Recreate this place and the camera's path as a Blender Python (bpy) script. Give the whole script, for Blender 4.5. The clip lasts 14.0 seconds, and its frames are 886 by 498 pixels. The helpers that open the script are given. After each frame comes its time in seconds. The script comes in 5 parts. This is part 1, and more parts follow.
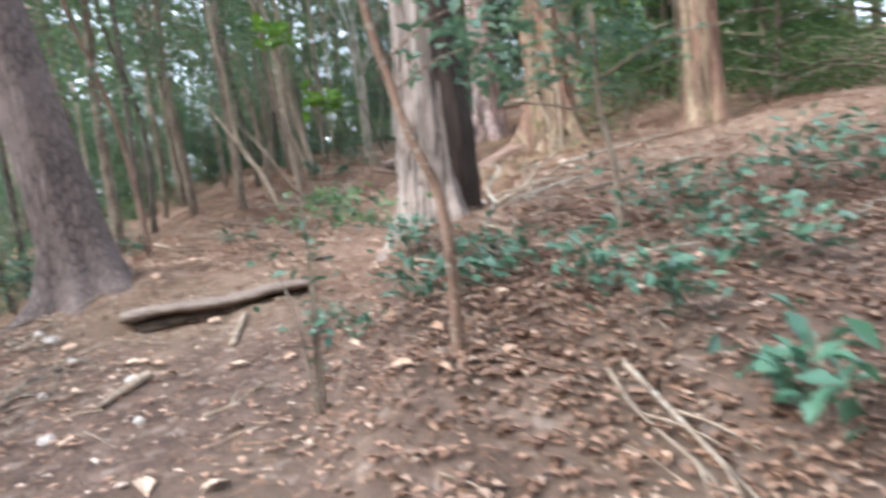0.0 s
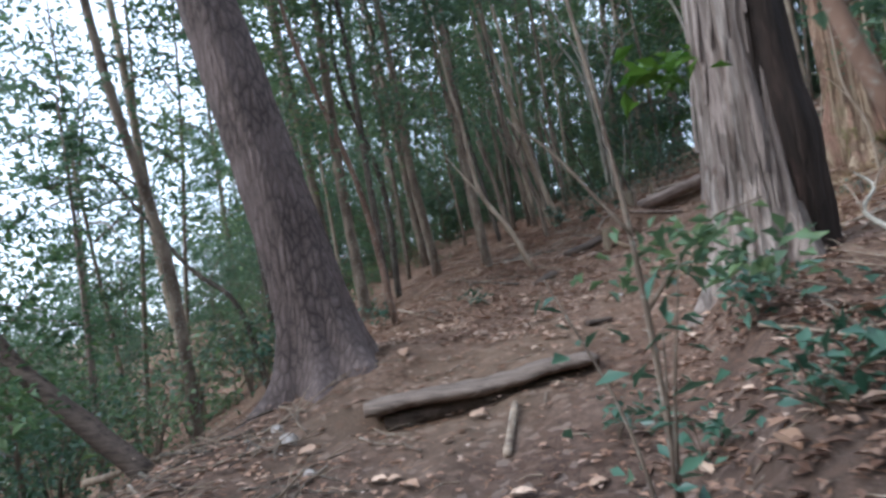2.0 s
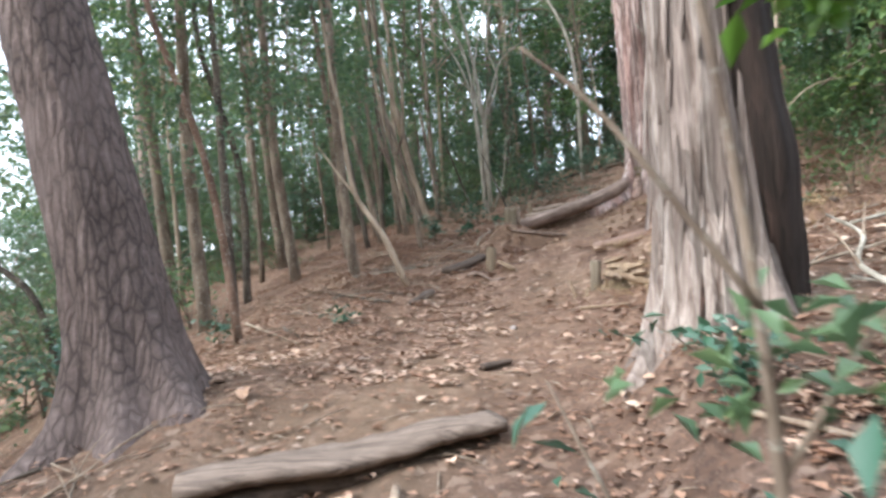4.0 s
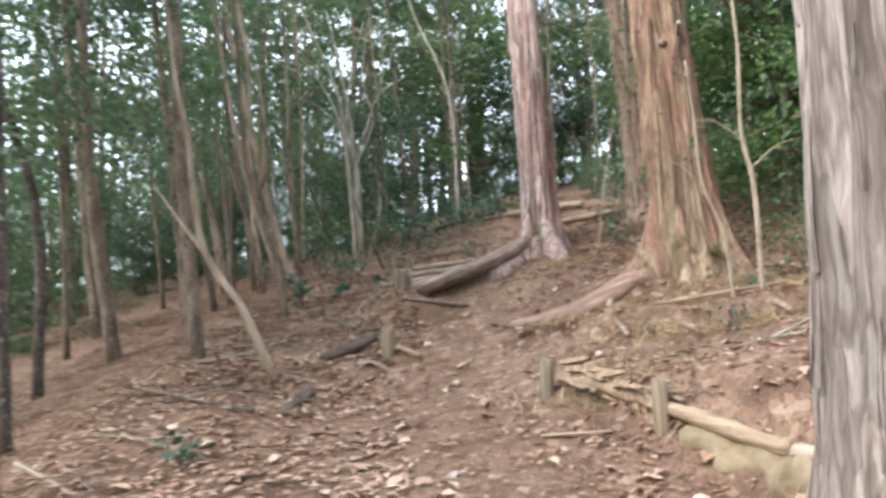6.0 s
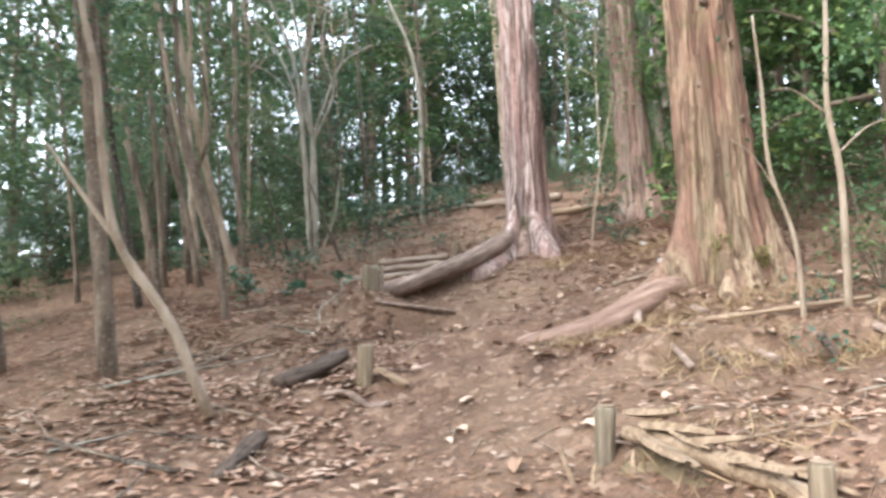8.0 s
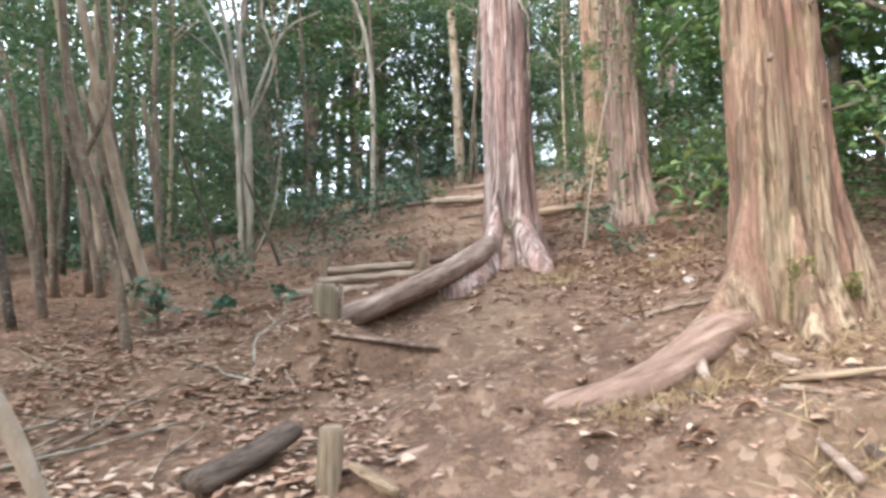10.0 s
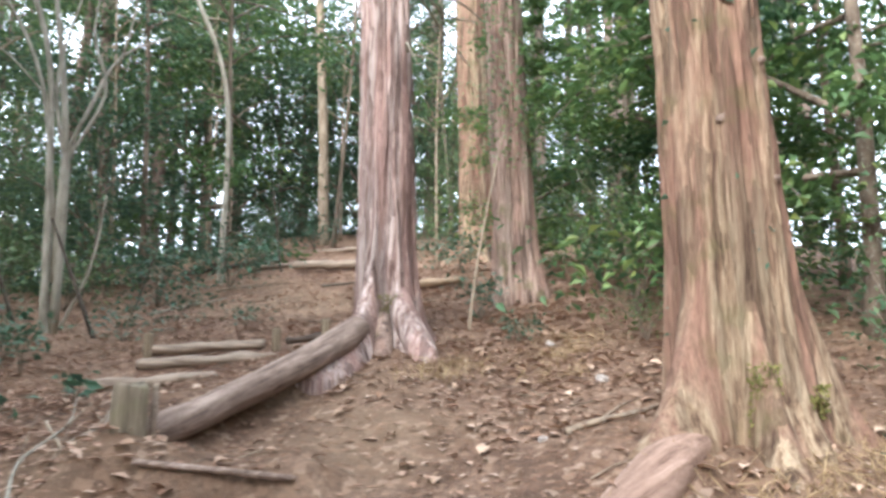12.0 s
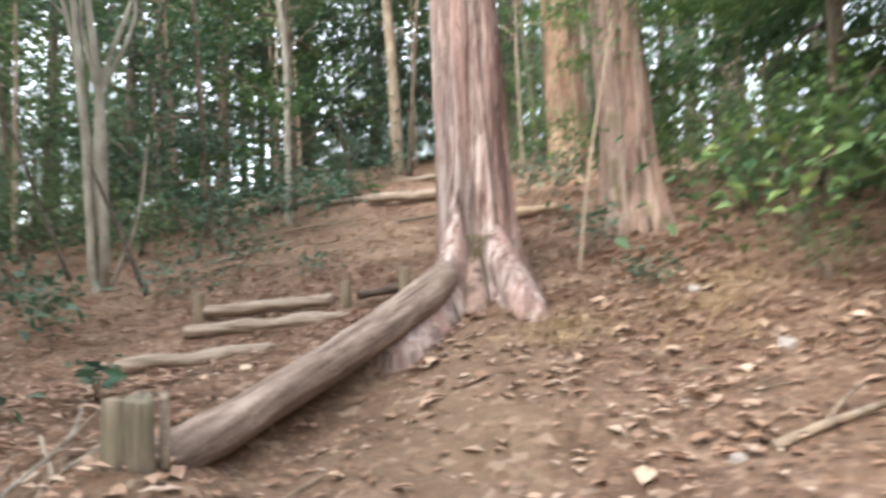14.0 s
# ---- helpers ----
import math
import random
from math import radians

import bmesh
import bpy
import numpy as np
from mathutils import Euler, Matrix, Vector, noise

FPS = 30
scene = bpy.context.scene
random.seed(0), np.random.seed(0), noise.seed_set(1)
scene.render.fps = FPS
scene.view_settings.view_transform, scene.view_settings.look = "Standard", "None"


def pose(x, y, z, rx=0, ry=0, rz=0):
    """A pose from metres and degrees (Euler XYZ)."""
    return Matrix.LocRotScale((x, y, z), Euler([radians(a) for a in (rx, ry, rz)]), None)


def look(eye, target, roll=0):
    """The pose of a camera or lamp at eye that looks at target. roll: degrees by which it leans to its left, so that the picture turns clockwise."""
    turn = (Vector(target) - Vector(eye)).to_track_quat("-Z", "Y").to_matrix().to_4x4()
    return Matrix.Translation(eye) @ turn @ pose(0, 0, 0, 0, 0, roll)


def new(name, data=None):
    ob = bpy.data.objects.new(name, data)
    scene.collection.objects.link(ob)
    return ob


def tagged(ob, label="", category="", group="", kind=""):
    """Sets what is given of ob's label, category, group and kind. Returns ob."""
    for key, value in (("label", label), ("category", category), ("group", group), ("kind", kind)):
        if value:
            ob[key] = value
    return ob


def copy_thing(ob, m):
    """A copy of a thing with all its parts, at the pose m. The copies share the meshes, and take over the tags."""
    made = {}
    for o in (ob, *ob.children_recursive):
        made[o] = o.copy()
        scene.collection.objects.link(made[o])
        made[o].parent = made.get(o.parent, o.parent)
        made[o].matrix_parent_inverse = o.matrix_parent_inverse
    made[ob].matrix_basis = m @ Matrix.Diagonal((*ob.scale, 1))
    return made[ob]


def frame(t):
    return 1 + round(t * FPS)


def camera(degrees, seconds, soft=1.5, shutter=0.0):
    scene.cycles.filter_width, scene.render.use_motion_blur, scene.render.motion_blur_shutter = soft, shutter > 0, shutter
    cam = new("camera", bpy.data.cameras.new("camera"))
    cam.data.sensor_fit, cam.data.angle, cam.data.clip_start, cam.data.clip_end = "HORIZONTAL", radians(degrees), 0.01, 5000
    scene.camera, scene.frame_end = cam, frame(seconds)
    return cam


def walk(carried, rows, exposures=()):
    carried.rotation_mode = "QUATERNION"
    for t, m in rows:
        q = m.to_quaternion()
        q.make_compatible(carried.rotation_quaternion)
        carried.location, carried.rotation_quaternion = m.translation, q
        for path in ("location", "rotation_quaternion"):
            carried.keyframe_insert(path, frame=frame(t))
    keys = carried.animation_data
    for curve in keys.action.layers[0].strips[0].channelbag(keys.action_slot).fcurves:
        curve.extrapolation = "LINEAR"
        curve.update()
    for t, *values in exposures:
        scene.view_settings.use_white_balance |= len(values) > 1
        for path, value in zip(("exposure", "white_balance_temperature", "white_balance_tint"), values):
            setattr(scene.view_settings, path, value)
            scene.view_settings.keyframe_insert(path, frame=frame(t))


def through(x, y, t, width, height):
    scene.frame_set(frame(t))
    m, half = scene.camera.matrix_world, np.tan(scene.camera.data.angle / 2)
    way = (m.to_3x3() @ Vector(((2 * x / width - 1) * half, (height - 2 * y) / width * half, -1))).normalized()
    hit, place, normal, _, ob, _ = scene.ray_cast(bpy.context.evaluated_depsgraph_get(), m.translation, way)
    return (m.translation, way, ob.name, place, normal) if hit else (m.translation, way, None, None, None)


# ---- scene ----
cam = camera(65.4, 14.0, soft=3.0, shutter=0.5)
ROWS = [
    (0, 0.063, -0.303, 1.421, 86.04, 4.79, -0.04),
    (0.5, -0.122, 0.033, 1.469, 89.44, 3.62, 8.24),
    (1, -0.209, 0.249, 1.488, 92.54, 3.81, 12.29),
    (1.5, -0.271, 0.629, 1.464, 91.54, 7.04, 16.94),
    (2, -0.474, 0.966, 1.460, 92.49, 8.40, 18.92),
    (2.5, -0.568, 1.227, 1.545, 91.23, 4.96, 13.11),
    (2.7, -0.534, 1.342, 1.523, 91.02, 4.23, 10.51),
    (4.8, -1.052, 2.708, 1.691, 93.03, 2.90, 5.71),
    (5, -1.065, 2.962, 1.734, 93.79, 2.68, 4.81),
    (5.5, -1.177, 3.312, 1.866, 96.56, 4.45, 0.50),
    (6, -1.361, 3.705, 1.946, 94.51, 2.79, -5.66),
    (6.5, -1.299, 4.094, 1.893, 95.43, 3.22, -10.00),
    (7, -1.284, 4.405, 1.997, 94.22, 7.57, -7.44),
    (7.5, -1.499, 4.846, 1.998, 94.49, 3.45, -6.70),
    (8, -1.553, 5.117, 2.090, 93.61, 1.36, -10.33),
    (8.2, -1.530, 5.279, 2.069, 95.51, 2.08, -11.47),
    (10.3, -1.585, 6.843, 2.419, 92.90, -0.02, -16.84),
    (10.5, -1.575, 6.925, 2.457, 93.33, -0.33, -17.55),
    (11, -1.628, 7.269, 2.469, 97.12, -0.45, -17.69),
    (11.5, -1.613, 7.567, 2.579, 97.37, -0.59, -22.11),
    (12, -1.311, 7.838, 2.543, 98.31, -0.73, -27.69),
    (12.5, -1.148, 8.093, 2.611, 96.07, 1.96, -25.32),
    (13, -1.154, 8.507, 2.627, 95.96, -0.21, -23.91),
    (13.5, -1.058, 8.692, 2.652, 95.84, -3.52, -27.94),
    (14, -0.889, 9.017, 2.750, 91.99, 1.67, -20.91),
]
EXPOSURE, SKY, SUN, SUN_TURN = 2.3, 0.15, 1.4, -125.0  # stops, strengths, compass degrees
BALANCE = [(0.0, 0.15, 5750), (0.5, -0.1, 5600), (1.0, -0.62, 5350), (1.5, -1.12, 5350), (2.0, -0.92, 5350), (2.7, -0.55, 5500), (4.8, 0.12, 6000), (6.0, 0.0, 5980), (7.0, 0.12, 6000), (7.5, 0.24, 6000), (10.5, 0.34, 6000), (12.0, 0.28, 5950), (13.5, 0.34, 6100), (14.0, 0.38, 6300)]  # seconds, stops, kelvin
walk(cam, [(t, pose(x, y, z, rx, ry, rz)) for t, x, y, z, rx, ry, rz in ROWS], [(t, EXPOSURE + e, k, 10) for t, e, k in BALANCE])

# ---- sky and sun ----
world = bpy.data.worlds.new("sky")
scene.world = world
world.use_nodes = True
sky = world.node_tree.nodes.new("ShaderNodeTexSky")
sky.sky_type, sky.sun_disc = "NISHITA", False
sky.sun_elevation, sky.sun_rotation = radians(38), radians(SUN_TURN)
sky.air_density, sky.dust_density, sky.ozone_density = 1.0, 1.5, 1.0
back = world.node_tree.nodes["Background"]
back.inputs["Strength"].default_value = SKY
haze = world.node_tree.nodes.new("ShaderNodeMix")  # thin cloud over the blue
haze.data_type = "RGBA"
haze.inputs[0].default_value = 0.72
haze.inputs[7].default_value = (7.0, 7.3, 7.7, 1)
world.node_tree.links.new(sky.outputs["Color"], haze.inputs[6])
world.node_tree.links.new(haze.outputs[2], back.inputs["Color"])
sun = new("sun", bpy.data.lights.new("sun", "SUN"))
sun.data.energy, sun.data.angle, sun.data.color = SUN, radians(30), (1.0, 0.93, 0.84)
sun.matrix_world = look((0, 0, 40), Vector((0, 0, 40)) - Vector((math.sin(radians(SUN_TURN)) * math.cos(radians(38)), math.cos(radians(SUN_TURN)) * math.cos(radians(38)), math.sin(radians(38)))))


# ---- materials ----
class Mat:
    """A short way to write a node material."""

    def __init__(self, name, rough=0.85, spec=0.3):
        self.m = bpy.data.materials.new(name)
        self.m.use_nodes = True
        self.t = self.m.node_tree
        self.b = self.t.nodes["Principled BSDF"]
        self.b.inputs["Roughness"].default_value = rough
        self.b.inputs["Specular IOR Level"].default_value = spec

    def n(self, kind, **inputs):
        node = self.t.nodes.new(kind)
        for k, v in inputs.items():
            k = k.replace("_", " ")
            if hasattr(v, "is_output"):
                self.t.links.new(v, node.inputs[k])
            else:
                node.inputs[k].default_value = v
        return node

    def where(self, scale=(1, 1, 1)):
        c = self.t.nodes.new("ShaderNodeTexCoord")
        m = self.n("ShaderNodeMapping", Scale=scale)
        self.t.links.new(c.outputs["Object"], m.inputs["Vector"])
        return m.outputs["Vector"]

    def noise(self, scale, detail=4.0, at=None, rough=0.55):
        return self.n("ShaderNodeTexNoise", Scale=scale, Detail=detail, Roughness=rough, Vector=at or self.where()).outputs["Fac"]

    def ramp(self, fac, *stops):
        r = self.n("ShaderNodeValToRGB", Fac=fac)
        e = r.color_ramp.elements
        while len(e) < len(stops):
            e.new(0.5)
        for el, (p, c) in zip(e, stops):
            el.position, el.color = p, (*c, 1)
        return r.outputs["Color"]

    def mix(self, fac, a, b, kind="MIX"):
        x = self.t.nodes.new("ShaderNodeMix")
        x.data_type, x.blend_type = "RGBA", kind
        for sock, v in ((x.inputs[0], fac), (x.inputs[6], a), (x.inputs[7], b)):
            if hasattr(v, "is_output"):
                self.t.links.new(v, sock)
            else:
                sock.default_value = (*v, 1) if isinstance(v, tuple) else v
        return x.outputs[2]

    def done(self, colour, height=None, depth=0.01, strength=0.6):
        self.t.links.new(colour, self.b.inputs["Base Color"])
        if height is not None:
            bump = self.n("ShaderNodeBump", Strength=strength, Distance=depth, Height=height)
            self.t.links.new(bump.outputs["Normal"], self.b.inputs["Normal"])
        return self.m


def bark_strips(name, dark, mid, pale, tint, moss=0.0, cracks=0.5):
    """Fibrous cedar bark that peels in long upright strips."""
    k = Mat(name, 0.9, 0.2)
    stray = k.n("ShaderNodeTexNoise", Scale=2.2, Detail=3.0, Vector=k.where()).outputs["Color"]
    long = k.noise(1.0, 6.0, k.mix(1.0, k.where((24, 24, 1.3)), k.mix(1.0, stray, (2.2, 2.2, 2.2), "MULTIPLY"), "ADD"), 0.6)
    plate = k.t.nodes.new("ShaderNodeTexVoronoi")
    plate.inputs["Scale"].default_value = 1.0
    k.t.links.new(k.mix(1.0, k.where((13, 13, 1.6)), k.mix(1.0, stray, (1.6, 1.6, 1.6), "MULTIPLY"), "ADD"), plate.inputs["Vector"])
    tone = k.ramp(k.n("ShaderNodeSeparateColor", Color=plate.outputs["Color"]).outputs[0], (0.0, (0.55,) * 3), (0.5, (0.95,) * 3), (1.0, (1.1,) * 3))
    fine = k.noise(1.0, 5.0, k.where((90, 90, 5)), 0.65)
    broad = k.noise(1.0, 3.0, k.where((4.5, 4.5, 0.35)))
    col = k.ramp(long, (0.34, dark), (0.47, mid), (0.60, pale))
    col = k.mix(k.ramp(fine, (0.35, (0.25,) * 3), (0.65, (1.0,) * 3)), k.mix(0.5, col, dark), col)
    col = k.mix(k.ramp(broad, (0.42, (0.0,) * 3), (0.58, (0.85,) * 3)), col, k.mix(k.ramp(fine, (0.35, (0.6,) * 3), (0.6, (0.0,) * 3)), tint, dark))
    col = k.mix(1.0, col, tone, "MULTIPLY")
    split = k.t.nodes.new("ShaderNodeTexVoronoi")
    split.feature = "DISTANCE_TO_EDGE"
    split.inputs["Scale"].default_value = 1.0
    k.t.links.new(k.mix(1.0, k.where((15, 15, 0.36)), k.mix(1.0, stray, (0.9, 0.9, 0.9), "MULTIPLY"), "ADD"), split.inputs["Vector"])
    thin = k.ramp(split.outputs["Distance"], (0.0, (cracks,) * 3), (0.022, (cracks * 0.7,) * 3), (0.055, (0.0,) * 3))
    col = k.mix(k.mix(1.0, thin, k.ramp(k.noise(2.6, 3.0), (0.38, (0.1,) * 3), (0.6, (1.0,) * 3)), "MULTIPLY"), col, dark)
    if moss:
        spots = k.noise(5.0, 5.0)
        col = k.mix(k.ramp(spots, (0.55, (0.0,) * 3), (0.7, (moss,) * 3)), col, (0.10, 0.11, 0.035))
    h = k.mix(0.15 * cracks, k.mix(0.35, long, fine), k.ramp(split.outputs["Distance"], (0.0, (0.0,) * 3), (0.12, (1.0,) * 3)))
    return k.done(col, h, 0.035, 0.9)


def bark_plates(name, dark, mid, pale, scale=1.0):
    """Cracked bark in upright plates, as of a pine."""
    k = Mat(name, 0.92, 0.2)
    v = k.t.nodes.new("ShaderNodeTexVoronoi")
    v.feature = "DISTANCE_TO_EDGE"
    warp = k.mix(0.5, k.where((13 * scale, 13 * scale, 2.6 * scale)), k.n("ShaderNodeTexNoise", Scale=6.0, Detail=3.0, Vector=k.where()).outputs["Color"])
    k.t.links.new(warp, v.inputs["Vector"])
    v.inputs["Scale"].default_value = 1.0
    grain = k.noise(40.0, 5.0)
    col = k.ramp(v.outputs["Distance"], (0.0, dark), (0.07, mid), (0.5, pale))
    col = k.mix(k.ramp(grain, (0.3, (0.6,) * 3), (0.7, (0.0,) * 3)), col, dark)
    col = k.mix(k.ramp(k.noise(1.2, 3.0), (0.45, (0.0,) * 3), (0.7, (0.6,) * 3)), col, pale)
    return k.done(col, k.mix(0.3, v.outputs["Distance"], grain), 0.03, 0.9)


def bark_smooth(name, dark, pale, up=0.35):
    """Thin smooth bark with blotches of lichen."""
    k = Mat(name, 0.85, 0.25)
    col = k.ramp(k.noise(9.0, 6.0, k.where((1, 1, up))), (0.35, dark), (0.65, pale))
    col = k.mix(k.ramp(k.noise(35.0, 3.0), (0.55, (0.0,) * 3), (0.7, (0.5,) * 3)), col, (0.33, 0.33, 0.28))
    return k.done(col, k.noise(30.0, 4.0, k.where((1, 1, up))), 0.008, 0.6)


def bark_root(name, dark, mid, pale, turn, tilt):
    """Worn root bark with fibres along a direction: its compass turn and its rise (degrees)."""
    k = Mat(name, 0.9, 0.2)
    turned = k.n("ShaderNodeMapping", Vector=k.where(), Rotation=(0, 0, -radians(turn))).outputs[0]
    turned = k.n("ShaderNodeMapping", Vector=turned, Rotation=(0, radians(tilt), 0)).outputs[0]
    along = k.noise(1.0, 6.0, k.n("ShaderNodeMapping", Vector=turned, Scale=(2.4, 20, 20)).outputs[0], 0.65)
    col = k.ramp(along, (0.33, dark), (0.5, mid), (0.66, pale))
    col = k.mix(k.ramp(k.noise(3.5, 5.0), (0.45, (0.0,) * 3), (0.65, (0.6,) * 3)), col, k.mix(0.5, mid, dark))
    return k.done(col, k.mix(0.4, along, k.noise(45.0, 4.0)), 0.02, 0.9)


def leaf_material(name, dark, pale, rough=0.42, through=0.25, hue=None, tones=False):
    """Leaves: each one a little different, light shining through."""
    k = Mat(name, rough, 0.4)
    each = k.t.nodes.new("ShaderNodeNewGeometry").outputs["Random Per Island"]
    stops = [(0.0, dark), (0.75, pale)] + ([(1.0, hue)] if hue else [])
    col = k.ramp(each, *stops)
    col = k.mix(k.ramp(k.noise(1.1, 3.0), (0.35, (0.55,) * 3), (0.6, (0.0,) * 3)), col, dark)
    plant = k.t.nodes.new("ShaderNodeObjectInfo").outputs["Random"]
    col = k.mix(1.0, col, k.ramp(plant, (0.0, (0.88, 0.97, 1.06)), (0.45, (1.12, 1.12, 1.14)), (0.8, (1.45, 1.36, 1.08)), (1.0, (1.65, 1.52, 1.3))), "MULTIPLY") if tones else col
    m = k.done(col)
    if through:
        tr = k.n("ShaderNodeBsdfTranslucent", Color=col)
        mixer = k.n("ShaderNodeMixShader", Fac=through)
        k.t.links.new(k.b.outputs[0], mixer.inputs[1])
        k.t.links.new(tr.outputs[0], mixer.inputs[2])
        k.t.links.new(mixer.outputs[0], k.t.nodes["Material Output"].inputs["Surface"])
    return m


def wood_material(name, dark, pale, wear=(0.30, 0.28, 0.22), lying=True):
    k = Mat(name, 0.88, 0.2)
    grain = k.noise(1.0, 6.0, k.where((2.2, 34, 34) if lying else (30, 30, 2.2)), 0.65)
    col = k.ramp(grain, (0.34, dark), (0.60, pale))
    col = k.mix(k.ramp(k.noise(6.0, 5.0), (0.5, (0.0,) * 3), (0.7, (0.7,) * 3)), col, wear)
    return k.done(col, grain, 0.012, 0.8)


CEDAR_GREY = bark_strips("cedar_bark_grey", (0.097, 0.070, 0.056), (0.255, 0.209, 0.176), (0.396, 0.344, 0.301), (0.308, 0.252, 0.219), cracks=0.95)
CEDAR_RED = bark_strips("cedar_bark_red", (0.101, 0.062, 0.051), (0.405, 0.298, 0.260), (0.626, 0.525, 0.475), (0.405, 0.258, 0.220), cracks=0.7)
CEDAR_TAN = bark_strips("cedar_bark_tan", (0.075, 0.045, 0.030), (0.264, 0.187, 0.121), (0.418, 0.326, 0.220), (0.255, 0.144, 0.104), 0.3, cracks=0.35)
CEDAR_MOSS = bark_strips("cedar_bark_mossy", (0.09, 0.065, 0.05), (0.29, 0.205, 0.165), (0.43, 0.33, 0.27), (0.30, 0.19, 0.15), 0.45, cracks=0.7)
ROOT_BARK = bark_root("root_bark", (0.085, 0.060, 0.047), (0.225, 0.165, 0.13), (0.36, 0.28, 0.23), 40, 16)
# near-black bark: deep shade on the grey cedar, put into the colour
SHADE_BARK = bark_strips("shade_bark", (0.014, 0.010, 0.008), (0.043, 0.029, 0.023), (0.136, 0.081, 0.063), (0.037, 0.027, 0.021))
ROOT_TAN = bark_root("root_bark_tan", (0.114, 0.071, 0.051), (0.246, 0.163, 0.123), (0.352, 0.249, 0.194), 6, 19)
PINE_BARK = bark_plates("pine_bark", (0.040, 0.031, 0.028), (0.095, 0.072, 0.063), (0.181, 0.139, 0.125), 3.1)
FAR_BARK = bark_plates("far_bark", (0.072, 0.053, 0.044), (0.225, 0.172, 0.141), (0.342, 0.273, 0.229), 1.5)
THIN_BARK = bark_smooth("thin_bark", (0.080, 0.058, 0.042), (0.21, 0.165, 0.122))
BROWN_BARK = bark_smooth("brown_bark", (0.075, 0.045, 0.030), (0.18, 0.115, 0.080))
PALE_BARK = bark_smooth("pale_bark", (0.187, 0.140, 0.095), (0.357, 0.289, 0.216))
GREY_BARK = bark_smooth("grey_bark", (0.176, 0.158, 0.123), (0.370, 0.343, 0.282))
DARK_BARK = bark_smooth("dark_bark", (0.035, 0.028, 0.022), (0.10, 0.08, 0.06))
CONIFER = leaf_material("conifer_needles", (0.056, 0.098, 0.052), (0.122, 0.188, 0.090), 0.55, 0.38, (0.15, 0.18, 0.07), tones=True)
YOUNG = leaf_material("young_conifer_needles", (0.039, 0.084, 0.038), (0.099, 0.176, 0.070), 0.5, 0.36, (0.146, 0.189, 0.063), tones=True)
BROAD = leaf_material("evergreen_leaves", (0.052, 0.096, 0.058), (0.112, 0.182, 0.098), 0.35, 0.38, (0.13, 0.19, 0.08), tones=True)
# paler, greyer green: the haze of distance is mixed into this leaf colour
HAZED_LEAVES = leaf_material("hazed_far_leaves", (0.075, 0.105, 0.062), (0.15, 0.195, 0.115), 0.6, 0.4, (0.21, 0.22, 0.13))
BRIGHT = leaf_material("bright_leaves", (0.05, 0.12, 0.015), (0.14, 0.25, 0.03), 0.4, 0.35)
UNDER = leaf_material("undergrowth_leaves", (0.030, 0.080, 0.050), (0.075, 0.155, 0.090), 0.33, 0.25)
DEAD = leaf_material("dead_leaves", (0.184, 0.095, 0.055), (0.376, 0.234, 0.156), 0.75, 0.08, (0.496, 0.390, 0.312))
PALE_DEAD = leaf_material("pale_dead_leaves", (0.264, 0.149, 0.093), (0.442, 0.310, 0.225), 0.7, 0.08, (0.48, 0.375, 0.29))
DARK_DEAD = leaf_material("dark_dead_leaves", (0.105, 0.055, 0.034), (0.225, 0.135, 0.088), 0.6, 0.05, (0.33, 0.24, 0.175))
NEEDLES = leaf_material("dead_needles", (0.192, 0.095, 0.050), (0.336, 0.190, 0.107), 0.85, 0.0)
TWIG = bark_smooth("twig_bark", (0.104, 0.072, 0.052), (0.288, 0.224, 0.160))
STAKE = wood_material("stake_wood", (0.109, 0.081, 0.053), (0.260, 0.209, 0.145), (0.196, 0.170, 0.127), False)
PALE_WOOD = wood_material("broken_wood", (0.137, 0.092, 0.057), (0.323, 0.243, 0.164), (0.249, 0.185, 0.128))
LOG_WOOD = wood_material("log_wood", (0.134, 0.101, 0.075), (0.329, 0.262, 0.202), (0.224, 0.179, 0.134))
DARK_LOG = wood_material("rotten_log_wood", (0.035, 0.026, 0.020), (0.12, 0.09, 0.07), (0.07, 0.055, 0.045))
SLAB_WOOD = wood_material("slab_wood", (0.07, 0.052, 0.040), (0.22, 0.17, 0.135), (0.12, 0.092, 0.072))
MOSS_WOOD = wood_material("mossy_wood", (0.10, 0.083, 0.058), (0.235, 0.195, 0.142), (0.165, 0.158, 0.088), False)


